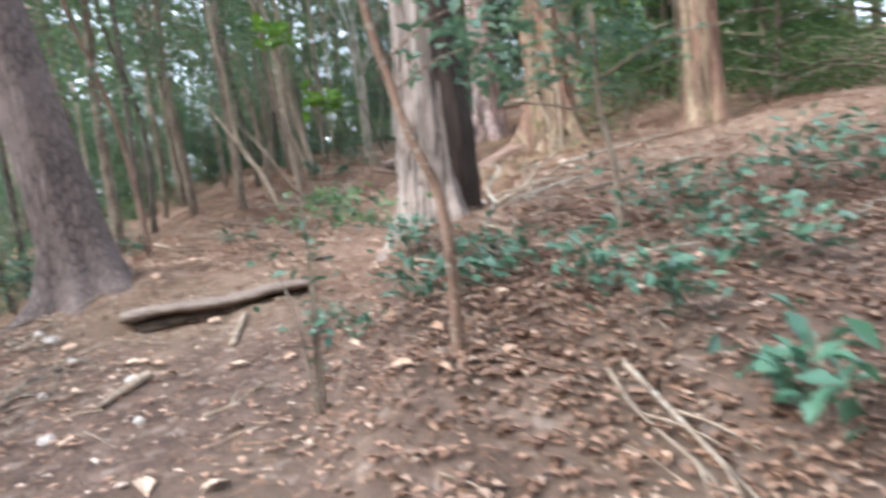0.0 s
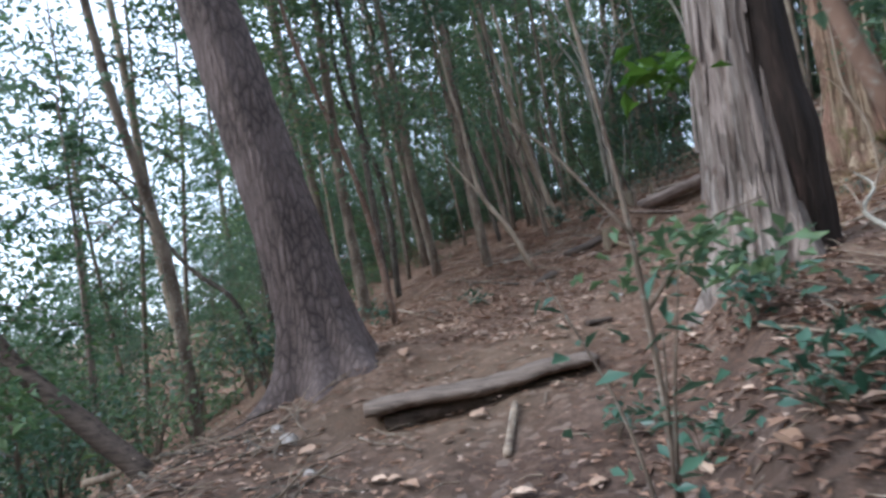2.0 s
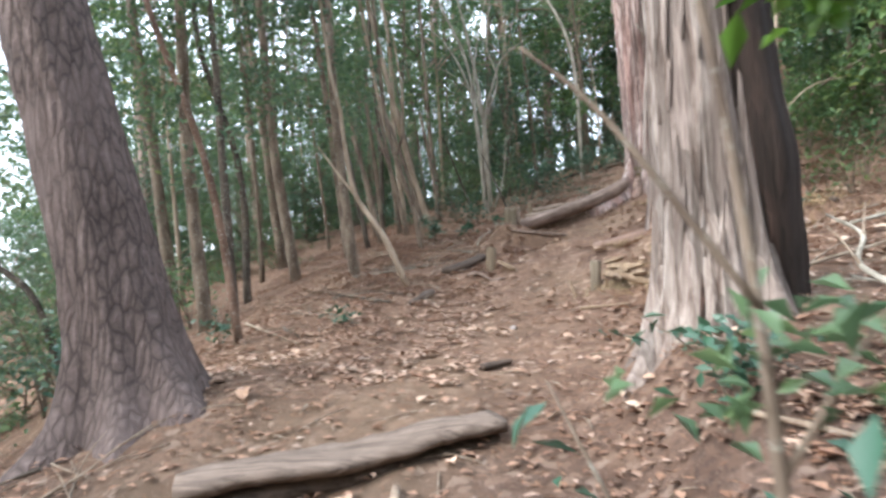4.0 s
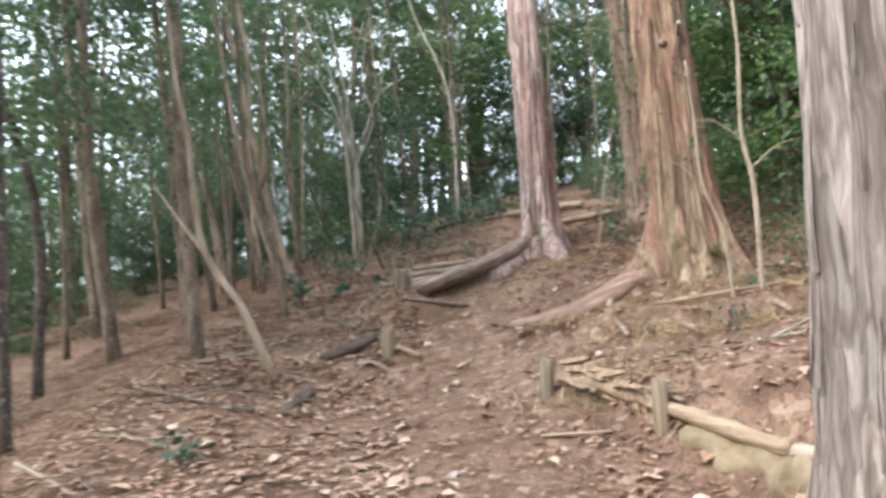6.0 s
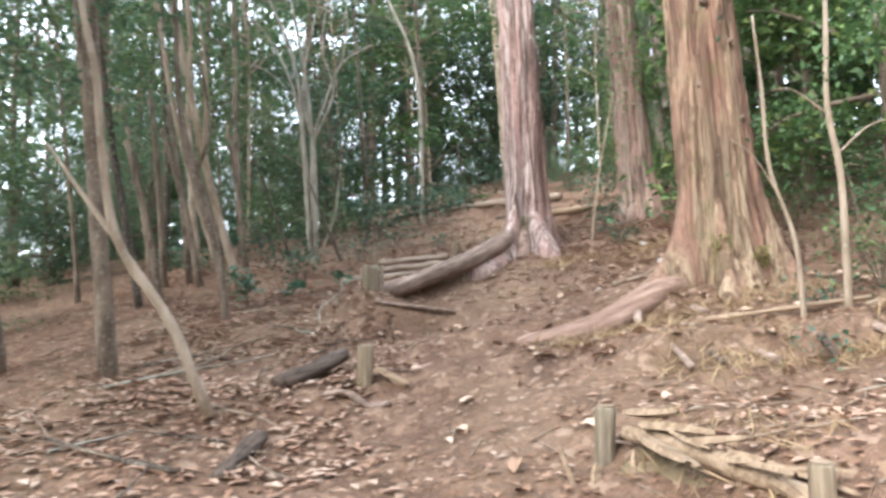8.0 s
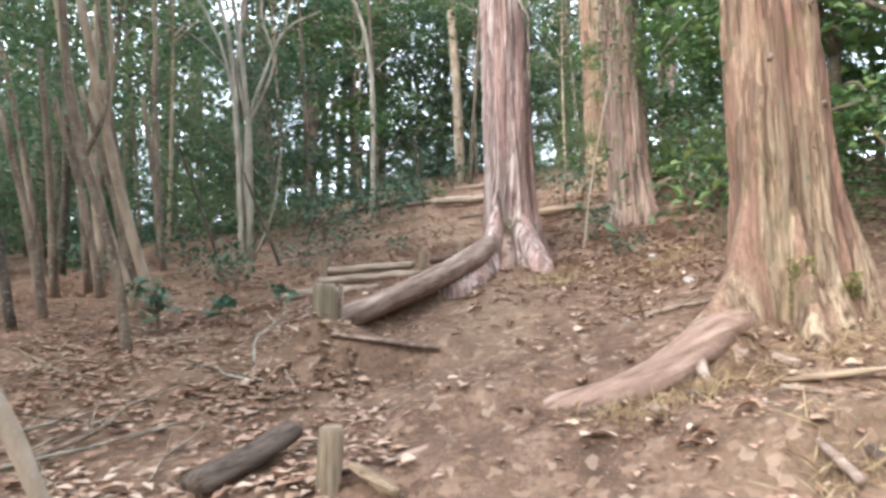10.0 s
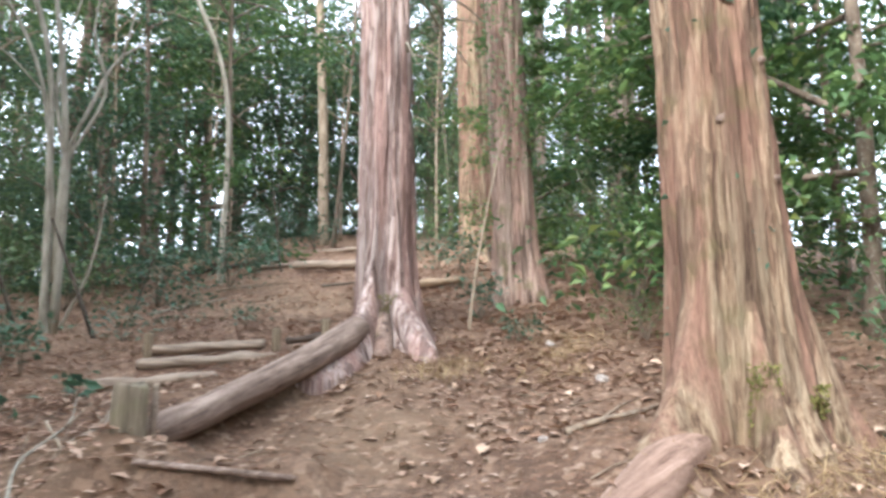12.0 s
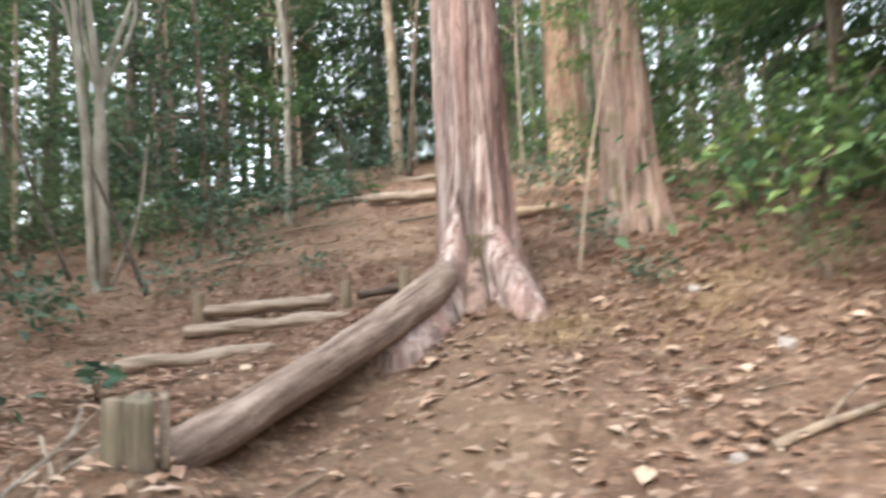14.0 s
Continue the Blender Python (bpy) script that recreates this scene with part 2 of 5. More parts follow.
def ground_material():
    """Brown forest soil, strewn with crumbs of leaf, darker and barer in patches."""
    k = Mat("forest_soil", 0.95, 0.15)
    at = k.where()
    big, mid, fine, crumb = k.noise(0.55, 4.0, at), k.noise(4.0, 6.0, at), k.noise(28.0, 6.0, at, 0.7), k.noise(95.0, 4.0, at, 0.7)
    col = k.ramp(mid, (0.30, (0.096, 0.056, 0.037)), (0.5, (0.188, 0.115, 0.076)), (0.68, (0.280, 0.183, 0.127)))
    col = k.mix(k.ramp(fine, (0.38, (0.75,) * 3), (0.58, (0.0,) * 3)), col, (0.080, 0.053, 0.039))
    col = k.mix(k.ramp(crumb, (0.56, (0.0,) * 3), (0.66, (0.75,) * 3)), col, (0.344, 0.250, 0.183))
    col = k.mix(k.ramp(big, (0.48, (0.0,) * 3), (0.68, (0.5,) * 3)), col, (0.248, 0.176, 0.113))
    v = k.t.nodes.new("ShaderNodeTexVoronoi")
    v.inputs["Scale"].default_value = 22.0
    k.t.links.new(k.mix(0.06, at, k.n("ShaderNodeTexNoise", Scale=14.0, Detail=3.0, Vector=at).outputs["Color"]), v.inputs["Vector"])
    flake = k.ramp(k.n("ShaderNodeSeparateColor", Color=v.outputs["Color"]).outputs[0], (0.70, (0.0,) * 3), (0.73, (0.6,) * 3))
    col = k.mix(flake, col, k.ramp(k.n("ShaderNodeSeparateColor", Color=v.outputs["Color"]).outputs[1], (0.0, (0.152, 0.090, 0.056)), (0.6, (0.304, 0.199, 0.133)), (1.0, (0.416, 0.312, 0.234))))
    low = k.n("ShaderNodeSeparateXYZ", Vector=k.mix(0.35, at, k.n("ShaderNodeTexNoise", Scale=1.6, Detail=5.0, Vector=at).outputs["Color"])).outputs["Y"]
    low_end = k.n("ShaderNodeMapRange", Value=low, **{"From Min": 2.4, "From Max": 4.4, "To Min": 0.9, "To Max": 0.0}).outputs[0]
    col = k.mix(low_end, col, k.mix(1.0, col, (0.50, 0.53, 0.60), "MULTIPLY"))  # soil gets darker and greyer towards low y
    return k.done(col, k.mix(0.5, fine, crumb), 0.03, 0.9)


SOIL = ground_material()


# ---- building blocks ----
def mesh_ob(name, verts, faces, material, parent=None, label="", flat=False):
    me = bpy.data.meshes.new(name)
    me.from_pydata([tuple(v) for v in verts], [], [tuple(f) for f in faces])
    me.materials.append(material)
    if not flat:
        me.polygons.foreach_set("use_smooth", [True] * len(me.polygons))
    me.update()
    ob = new(name, me)
    if parent:
        ob.parent = parent
    if label:
        ob["label"] = label
    return ob


def tube(path, radii, seg=10, wobble=0.0, freq=3.0, flute=0.0, lobes=7, seed=0.0, cap=True, squash=1.0):
    """Rings along a path: verts and faces of a round, uneven stem. flute: upright ribs; squash: height against width."""
    pts = [Vector(p) for p in path]
    verts, faces = [], []
    side = None
    for i, p in enumerate(pts):
        along = (pts[min(i + 1, len(pts) - 1)] - pts[max(i - 1, 0)]).normalized()
        if side is None:
            side = along.orthogonal().normalized()
        side = (side - along * side.dot(along)).normalized()
        other = along.cross(side)
        for j in range(seg):
            a = 2 * math.pi * j / seg
            d = side * math.cos(a) + other * math.sin(a)
            r = radii[i]
            if wobble:
                r *= 1 + wobble * noise.noise((p + d * r) * freq + Vector((seed, 0, seed)))
            if flute:
                r *= 1 + flute * noise.noise(Vector((math.cos(a) * lobes * 0.35, math.sin(a) * lobes * 0.35, p.z * 0.25 + seed)))
            q = d * r
            q.z *= squash
            verts.append(p + q)
    for i in range(len(pts) - 1):
        for j in range(seg):
            a, b = i * seg + j, i * seg + (j + 1) % seg
            faces.append((a, b, b + seg, a + seg))
    if cap:
        for ring, flip in ((0, True), (len(pts) - 1, False)):
            c = len(verts)
            verts.append(pts[ring] + (pts[ring] - pts[ring - 1 if ring else 1]).normalized() * radii[ring] * 0.08)
            for j in range(seg):
                a, b = ring * seg + j, ring * seg + (j + 1) % seg
                faces.append((b, a, c) if flip else (a, b, c))
    return verts, faces


def curve(points, n):
    """n + 1 places on a smooth line through the points."""
    p = [Vector(q) for q in points]
    p = [p[0] * 2 - p[1]] + p + [p[-1] * 2 - p[-2]]
    out = []
    m = len(p) - 3
    for k in range(n + 1):
        u = m * k / n
        i = min(int(u), m - 1)
        u -= i
        a, b, c, d = p[i : i + 4]
        out.append(0.5 * (2 * b + (c - a) * u + (2 * a - 5 * b + 4 * c - d) * u * u + (3 * b - a - 3 * c + d) * u ** 3))
    return out


def taper(r0, r1, n, power=1.0):
    return [r0 + (r1 - r0) * (i / n) ** power for i in range(n + 1)]


def leaves(name, places, size, material, parent, rng, label="", flat=0.5, slim=0.45, fold=0.18, ways=None):
    """Many leaves in one mesh: each a folded blade of two quads. flat: how level they lie."""
    k = len(places)
    p = np.asarray(places, dtype=float).reshape(-1, 3)
    yaw = rng.uniform(0, 2 * np.pi, k)
    if ways is not None:
        yaw = ways + rng.normal(0, 0.5, k)
    dip = rng.normal(0, 1 - flat, k)
    roll = rng.normal(0, 1.2 * (1 - flat), k)
    s = size * rng.uniform(0.6, 1.35, k)
    along = np.stack([np.cos(yaw) * np.cos(dip), np.sin(yaw) * np.cos(dip), np.sin(dip)], 1)
    side = np.stack([-np.sin(yaw), np.cos(yaw), np.zeros(k)], 1)
    up = np.cross(along, side)
    side, up = side * np.cos(roll)[:, None] + up * np.sin(roll)[:, None], up * np.cos(roll)[:, None] - side * np.sin(roll)[:, None]
    s = s[:, None]
    base, tip = p - along * s * 0.5, p + along * s * 0.5 - up * s * fold * 0.6
    mid = p + along * s * 0.03
    left = mid + side * s * slim * 0.5 + up * s * fold
    right = mid - side * s * slim * 0.5 + up * s * fold
    verts = np.stack([base, left, tip, right], 1).reshape(-1, 3)
    i = np.arange(k) * 4
    faces = np.concatenate([np.stack([i, i + 2, i + 1], 1), np.stack([i, i + 3, i + 2], 1)])
    me = bpy.data.meshes.new(name)
    me.vertices.add(len(verts))
    me.vertices.foreach_set("co", verts.ravel())
    me.loops.add(len(faces) * 3)
    me.loops.foreach_set("vertex_index", faces.ravel().astype(np.int32))
    me.polygons.add(len(faces))
    me.polygons.foreach_set("loop_start", np.arange(0, len(faces) * 3, 3, dtype=np.int32))
    me.polygons.foreach_set("loop_total", np.full(len(faces), 3, dtype=np.int32))
    me.materials.append(material)
    me.update(calc_edges=True)
    ob = new(name, me)
    if parent:
        ob.parent = parent
    if label:
        ob["label"] = label
    return ob


def thing(name, at, label, category, group="", rz=0.0):
    ob = new(name)
    ob.empty_display_size = 0.1
    ob.matrix_basis = pose(*at, 0, 0, rz)
    return tagged(ob, label, category, group)


# ---- the ground ----
def smooth(a, b, v):
    v = min(1.0, max(0.0, (v - a) / (b - a)))
    return v * v * (3 - 2 * v)


def lie(x, y):
    """The lie of the land, without its small bumps: the trail climbs to the north, a bank on the east, a drop on the west."""
    yy = min(y, 27.0)
    xx = min(max(x, -3.0), 4.5)
    z = 0.055 + 0.0377 * xx + 0.1538 * yy + 0.0086 * xx * yy + 0.0169 * xx * xx + 0.0011 * yy * yy
    z += 0.12 * (max(x, 4.5) - 4.5) * smooth(40, 5, x)
    if y > 27.0:
        z += 0.9 * (1 - math.exp(-(y - 27.0) / 5.0)) - 0.10 * max(0.0, y - 34.0)
    z -= 0.40 * smooth(2.6, 4.5, x) * smooth(14.5, 18.5, y) + 0.06 * (max(yy, 20.0) - 20.0)
    if y < -6.0:
        z -= 0.05 * (y + 6.0)
    fall = max(0.0, -3.0 - x)
    steep = 0.55 - 0.40 * smooth(5.0, 13.0, y)
    z -= steep * (fall - 0.6 * (1 - math.exp(-fall / 0.6)))
    z += 0.12 * math.exp(-((x + 2.6) ** 2 + (y - 5.6) ** 2) / 0.5)
    z -= 0.10 * math.exp(-((x + 1.3) / 0.9) ** 2) * smooth(6.5, 8.0, y) * smooth(9.6, 9.3, y)
    z -= 0.09 * math.exp(-((x + 0.3) / 0.9) ** 2 - ((y - 11.0) / 0.7) ** 2)
    z += 0.12 * math.exp(-((x - 1.8) ** 2 + (y - 10.5) ** 2) / 0.7) + 0.10 * math.exp(-((x - 1.1) ** 2 + (y - 13.4) ** 2) / 0.6)
    z += 0.10 * math.exp(-((x - 0.05) ** 2 + (y - 5.3) ** 2) / 0.5)
    edge = -0.35 + 0.85 * smooth(5.5, 6.2, y) - 0.70 * smooth(6.4, 8.2, y)
    z += 0.34 * smooth(edge - 0.30, edge + 0.25, x) * smooth(1.2, 2.6, y) * smooth(9.4, 6.6, y) * smooth(7.0, 3.0, x)
    s, u = (-1.6 * (x + 1.0) + 1.7 * (y - 11.6)) / 2.33, (1.7 * (x + 1.0) + 1.6 * (y - 11.6)) / 2.33
    z += 0.13 * smooth(-0.08, 0.14, s) * math.exp(-((s / 1.1) ** 2)) * smooth(-0.5, 0.2, u) * smooth(2.7, 2.0, u)
    z += 0.11 * math.exp(-((x + 1.05) ** 2 + (y - 11.5) ** 2) / 0.12)
    z += 0.15 * smooth(-0.10, 0.10, y - 10.08) * math.exp(-(((y - 10.08) / 0.8) ** 2)) * smooth(-1.1, -0.4, x) * smooth(1.5, 1.0, x)
    z -= 0.15 * math.exp(-((x - 0.8) ** 2 + (y - 8.05) ** 2) / 0.35) + 0.05 * math.exp(-((x + 0.1) ** 2 + (y - 7.9) ** 2) / 0.3)
    ledge = y - 8.72 - 0.16 * math.sin(2.6 * x) - 0.05 * math.sin(9.0 * x)
    tread, side = (y - 4.83) * 0.906 - (x + 1.66) * 0.424, (x + 1.66) * 0.906 + (y - 4.83) * 0.424
    z += 0.085 * smooth(-0.02, 0.16, tread) * math.exp(-((tread / 1.1) ** 2)) * smooth(-1.25, -0.75, side) * smooth(1.1, 0.6, side)
    lip = y - 11.22 + 0.10 * x
    z += 0.10 * smooth(-0.04, 0.04, lip) * math.exp(-((lip / 0.5) ** 2)) * smooth(-1.5, -1.0, x) * smooth(0.15, -0.3, x)
    z -= 0.09 * math.exp(-(((x + 0.75) / 0.4) ** 2) - ((y - 11.08) / 0.18) ** 2)
    z += 0.15 * smooth(-0.05, 0.05, ledge) * math.exp(-((ledge / 0.6) ** 2)) * smooth(0.1, 0.5, x) * smooth(3.2, 2.2, x)
    z += 0.06 * math.exp(-((x - 0.35) ** 2 + (y - 9.1) ** 2) / 0.35)
    z -= 0.15 * math.exp(-(((x - 0.22) / 0.36) ** 2) - ((y - 6.55) / 0.6) ** 2)
    return max(z, -14.0)


def ground_z(x, y):
    z = lie(x, y)
    near = smooth(60, 20, math.hypot(x, y - 8))
    if near > 0:
        z += near * (0.06 * noise.noise((x * 0.9, y * 0.9, 3.1)) + 0.035 * noise.noise((x * 2.7, y * 2.7, 7.7)) + 0.014 * noise.noise((x * 9, y * 9, 1.3)))
    z += 0.10 * math.exp(-((x + 1.15) ** 2 + (y - 11.55) ** 2) / 0.16)
    return z


def steps(a, b, fine, far, grow):
    """Grid lines: evenly fine from a to b, wider and wider out to far on both sides."""
    out = list(np.arange(a, b + fine / 2, fine))
    d = fine
    while out[-1] < far:
        d *= grow
        out.append(out[-1] + d)
    d = fine
    while out[0] > -far:
        d *= grow
        out.insert(0, out[0] - d)
    return out


gx, gy = steps(-5.0, 5.0, 0.07, 900, 1.13), steps(-1.0, 17.0, 0.07, 900, 1.13)
gverts = [(x, y, ground_z(x, y)) for y in gy for x in gx]
gw = len(gx)
gfaces = [(j * gw + i, j * gw + i + 1, (j + 1) * gw + i + 1, (j + 1) * gw + i) for j in range(len(gy) - 1) for i in range(gw - 1)]
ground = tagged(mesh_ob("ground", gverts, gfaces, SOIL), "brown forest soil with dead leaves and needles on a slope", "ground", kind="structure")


# ---- the large cedars and the pine ----
def big_trunk(name, at, axis_top, r_mid, r_top, height, material, label, flare=0.9, ribs=6, seed=0.0, roots=(), bow=(0, 0), plates=False, skirt=0.42, strips=0):
    """A large trunk with ribs that run down into its roots. axis_top: how far its top leans; roots: directions of the root ribs (degrees, strength)."""
    x, y = at
    z0 = ground_z(x, y) - 0.25
    tree = thing(name, (x, y, z0), label, "tree", "large trees beside the trail")
    seg, rows_ = (150, 120) if strips else (90, 80)

    def skin(a, z):
        """The trunk's surface at an angle and a height."""
        r = r_mid + (r_top - r_mid) * min(1, max(0, z) / height) ** 0.8
        cx = axis_top[0] * z / height + bow[0] * math.sin(math.pi * min(1, z / height))
        cy = axis_top[1] * z / height + bow[1] * math.sin(math.pi * min(1, z / height))
        low = math.exp(-max(-0.25, z - 0.2) / skirt)
        lobe = 0.0
        for deg, power in roots:
            d = (math.degrees(a) - deg + 180) % 360 - 180
            lobe += power * math.exp(-((d / (20.0 if power < 1 else 15.0)) ** 2))
        rr = r * (1 + low * (flare * 0.35 + lobe))
        c, s = math.cos(a), math.sin(a)
        rr *= 1 + (0.11 + 0.20 * low) * noise.noise(Vector((c * ribs * 0.42, s * ribs * 0.42, z * 0.22 + seed))) + 0.035 * noise.noise(Vector((c * 7, s * 7, z * 0.8 + seed)))
        up = 0.9 if not plates else 3.2
        groove = abs(noise.noise(Vector((c * r * 26 + 0.6 * z, s * r * 26, z * up + seed))))
        rr += (0.055 if not plates else 0.030) * min(groove, 0.45) + 0.010 * noise.noise(Vector((c * r * 70, s * r * 70, z * 2.2 * up + seed)))
        return Vector((cx + c * rr, cy + s * rr, z))

    verts, faces = [], []
    for i in range(rows_ + 1):
        for j in range(seg):
            verts.append(skin(2 * math.pi * j / seg, -0.55 + (height + 0.55) * (i / rows_) ** 1.5))
    for i in range(rows_):
        for j in range(seg):
            a, b = i * seg + j, i * seg + (j + 1) % seg
            faces.append((a, b, b + seg, a + seg))
    mesh_ob("trunk", verts, faces, material, tree)
    pick = random.Random(int(seed))
    for _ in range(strips):
        a0, z, long, wide = math.radians(pick.uniform(150, 390)), pick.uniform(0.4, 3.4), pick.uniform(0.25, 0.9), pick.uniform(0.006, 0.018)
        sv, lift = [], pick.uniform(0.006, 0.03)
        for k in range(9):
            u = k / 8
            w = wide * math.sin(math.pi * (0.08 + 0.88 * u)) / max(0.1, r_mid)
            a1 = a0 + 0.05 * math.sin(3 * u + a0)
            mid = skin(a1, z + long * u)
            out = Vector((math.cos(a1), math.sin(a1), 0)) * (0.004 + lift * (1 - u) ** 2)
            side = Vector((-math.sin(a1), math.cos(a1), 0)) * w * r_mid
            sv += [mid - side + out * 0.4, mid + out + Vector((math.cos(a1), math.sin(a1), 0)) * 0.006, mid + side + out * 0.4]
        sf = [(3 * k + e, 3 * k + e + 1, 3 * k + e + 4, 3 * k + e + 3) for k in range(8) for e in (0, 1)]
        mesh_ob("bark_strip", sv, sf, material, tree)
    g = np.random.default_rng(int(seed) + 90)
    for b in range(8):
        z = height * (0.66 + 0.33 * b / 8)
        a = g.uniform(0, 6.28)
        reach = g.uniform(0.8, 1.6)
        top = Vector((axis_top[0] * z / height, axis_top[1] * z / height, z))
        end = top + Vector((math.cos(a) * reach, math.sin(a) * reach, g.uniform(-0.2, 0.4)))
        v, f = tube(curve([top, (top + end) / 2 + Vector((0, 0, 0.15)), end], 8), taper(0.035, 0.008, 8), 7)
        limb = mesh_ob("limb", v, f, material, tree)
        w = g.uniform(0.2, 1.05, 160)[:, None]
        tagged(leaves("spray", np.array(top) * (1 - w) + np.array(end) * w + g.normal(0, 0.16, (160, 3)) * reach * np.array((1, 1, 0.5)), 0.15, CONIFER, limb, g, slim=0.34), kind="stuff")
    return tree


def root(tree, points, r0, r1, material, n=48, seed=0.0, squash=0.85, label="", power=0.4):
    """A root that runs out from a tree, in world places."""
    base = tree.matrix_basis.translation
    path = [p - base for p in curve(points, n)]
    radii = [float(q) for q in np.interp(np.linspace(0, 1, n + 1), np.linspace(0, 1, len(r0)), r0)] if type(r0) is tuple else taper(r0, r1, n, power)
    v, f = tube(path, radii, 24, 0.16, 3.0, 0.0, 7, seed, True, squash)
    return mesh_ob("root", v, f, material, tree, label)


def on(x, y, up=0.0):
    return (x, y, ground_z(x, y) + up)


cedar_a = big_trunk("cedar_tree", (-0.02, 5.27), (0.05, 0.0), 0.222, 0.14, 9.0, CEDAR_GREY, "large grey cedar with peeling bark strips beside the trail", 0.45, 6, 1.0,
                    ((200, 0.35), (255, 0.3), (315, 0.45), (30, 0.3), (120, 0.3)), (0, 0), skirt=0.30, strips=70)
cedar_b = big_trunk("cedar_tree", (1.90, 10.45), (-0.65, 0.1), 0.31, 0.17, 10.0, CEDAR_TAN, "large tan cedar with ribbed bark and spreading roots", 0.7, 6, 4.0,
                    ((190, 1.0), (245, 0.4), (300, 0.6), (345, 0.55), (60, 0.4)), (0, 0), skirt=0.42, strips=60)
cedar_c = big_trunk("cedar_tree", (1.14, 13.6), (-0.30, 0.0), 0.255, 0.15, 11.0, CEDAR_RED, "reddish cedar with a long root beside the steps", 0.6, 6, 8.0,
                    ((222, 1.9), (272, 1.0), (330, 0.5), (60, 0.4)), (0, 0), skirt=0.36, strips=40)
cedar_d = big_trunk("cedar_tree", (3.05, 14.3), (-0.6, 0.1), 0.225, 0.14, 11.0, CEDAR_MOSS, "dark mossy cedar with leaves on its trunk", 0.7, 6, 12.0,
                    ((200, 0.5), (290, 0.6), (340, 0.4)), (0, 0), skirt=0.38, strips=20)
cedar_e = big_trunk("cedar_tree", (5.15, 18.8), (-0.4, 0.1), 0.32, 0.2, 12.0, CEDAR_TAN, "tan cedar standing behind the mossy one", 0.6, 6, 15.0, ((250, 0.5), (320, 0.5)))
cedar_g = big_trunk("cedar_tree", (3.35, 8.2), (-0.1, 0.0), 0.20, 0.14, 10.0, CEDAR_TAN, "tan cedar on the bank above the trail", 0.7, 5, 18.0, ((220, 0.6), (300, 0.5)))
pine = big_trunk("pine_tree", (-2.88, 5.45), (-2.3, 0.35), 0.275, 0.17, 8.0, PINE_BARK, "leaning pine with dark cracked bark beside the trail", 0.7, 5, 22.0,
                 ((325, 0.75), (280, 0.4), (235, 0.5), (60, 0.3)), (0.12, 0), True, 0.3)

# added dark stem that stands in for shade on the cedar's right side
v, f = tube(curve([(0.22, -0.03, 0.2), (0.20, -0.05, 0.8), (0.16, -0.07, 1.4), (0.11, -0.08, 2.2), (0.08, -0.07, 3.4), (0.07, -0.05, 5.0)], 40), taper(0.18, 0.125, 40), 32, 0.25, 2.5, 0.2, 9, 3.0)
mesh_ob("dead_wood", v, f, SHADE_BARK, cedar_a, "near-black stem standing in for the cedar's shaded side")
# near-black strips paint the shade in the clefts of the cedar's foot
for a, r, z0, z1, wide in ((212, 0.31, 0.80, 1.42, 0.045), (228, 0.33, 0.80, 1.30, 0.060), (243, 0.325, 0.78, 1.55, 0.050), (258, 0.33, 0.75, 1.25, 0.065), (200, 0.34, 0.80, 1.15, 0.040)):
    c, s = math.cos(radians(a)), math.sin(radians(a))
    root(cedar_a, [(-0.02 + c * (r + 0.01), 5.27 + s * (r + 0.01), z0), (-0.02 + c * (r - 0.04), 5.27 + s * (r - 0.04), (z0 + z1) / 2), (-0.01 + c * (r - 0.10), 5.27 + s * (r - 0.10), z1)], (wide, wide * 0.9, 0.012), 0, SHADE_BARK, 16, a, 1.0, "dark tapered strip as shade in a cleft of the foot")
root(cedar_c, [(0.98, 13.50, 3.20), (0.92, 13.43, 2.90), (0.77, 13.30, 2.73), (0.47, 13.02, 2.575), (0.17, 12.75, 2.455), (-0.19, 12.42, 2.325), (-0.57, 12.08, 2.20), (-0.82, 11.87, 2.125), (-1.06, 11.74, 2.03), (-1.35, 11.62, 1.88)], (0.03, 0.06, 0.11, 0.12, 0.112, 0.105, 0.10, 0.10, 0.095, 0.08), 0, ROOT_BARK, 64, 2.0, 0.95)
root(cedar_c, [(1.12, 13.50, 3.30), (1.13, 13.32, 2.98), (1.14, 13.18, 2.78), (1.18, 12.97, 2.52), (1.18, 12.80, 2.33), (1.20, 12.68, 2.2)], (0.03, 0.10, 0.125, 0.12, 0.11, 0.09), 0, CEDAR_RED, 30, 3.0, 1.0, "", 0.6)
root(cedar_c, [(1.05, 13.48, 3.05), (0.99, 13.33, 2.80), (0.93, 13.18, 2.58), (0.86, 13.05, 2.35)], (0.03, 0.08, 0.085, 0.08), 0, CEDAR_MOSS, 24, 6.0, 1.0, "mossy rib between the roots", 0.6)
root(cedar_b, [(1.70, 10.42, 2.30), (1.56, 10.39, 2.20), (1.36, 10.33, 2.12), (1.06, 10.22, 2.02), (0.80, 10.14, 1.90), (0.57, 10.07, 1.80), (0.2, 10.03, 1.72), (-0.20, 10.10, 1.645), (-0.45, 10.04, 1.54)], (0.05, 0.09, 0.118, 0.135, 0.138, 0.13, 0.12, 0.11, 0.08), 0, ROOT_TAN, 64, 5.0, 0.85)
root(cedar_b, [(0.22, 9.98, 1.70), (0.02, 9.90, 1.66), (-0.05, 9.78, 1.58), (0.02, 9.68, 1.48)], (0.05, 0.035, 0.028, 0.018), 0, ROOT_BARK, 20, 8.0, 1.0, "thin curling root tip")
root(cedar_b, [(0.85, 10.06, 1.92), (0.80, 9.92, 1.82), (0.83, 9.80, 1.72), (0.88, 9.72, 1.60)], (0.04, 0.028, 0.02, 0.015), 0, ROOT_BARK, 16, 9.0, 1.0, "thin curling root tip")
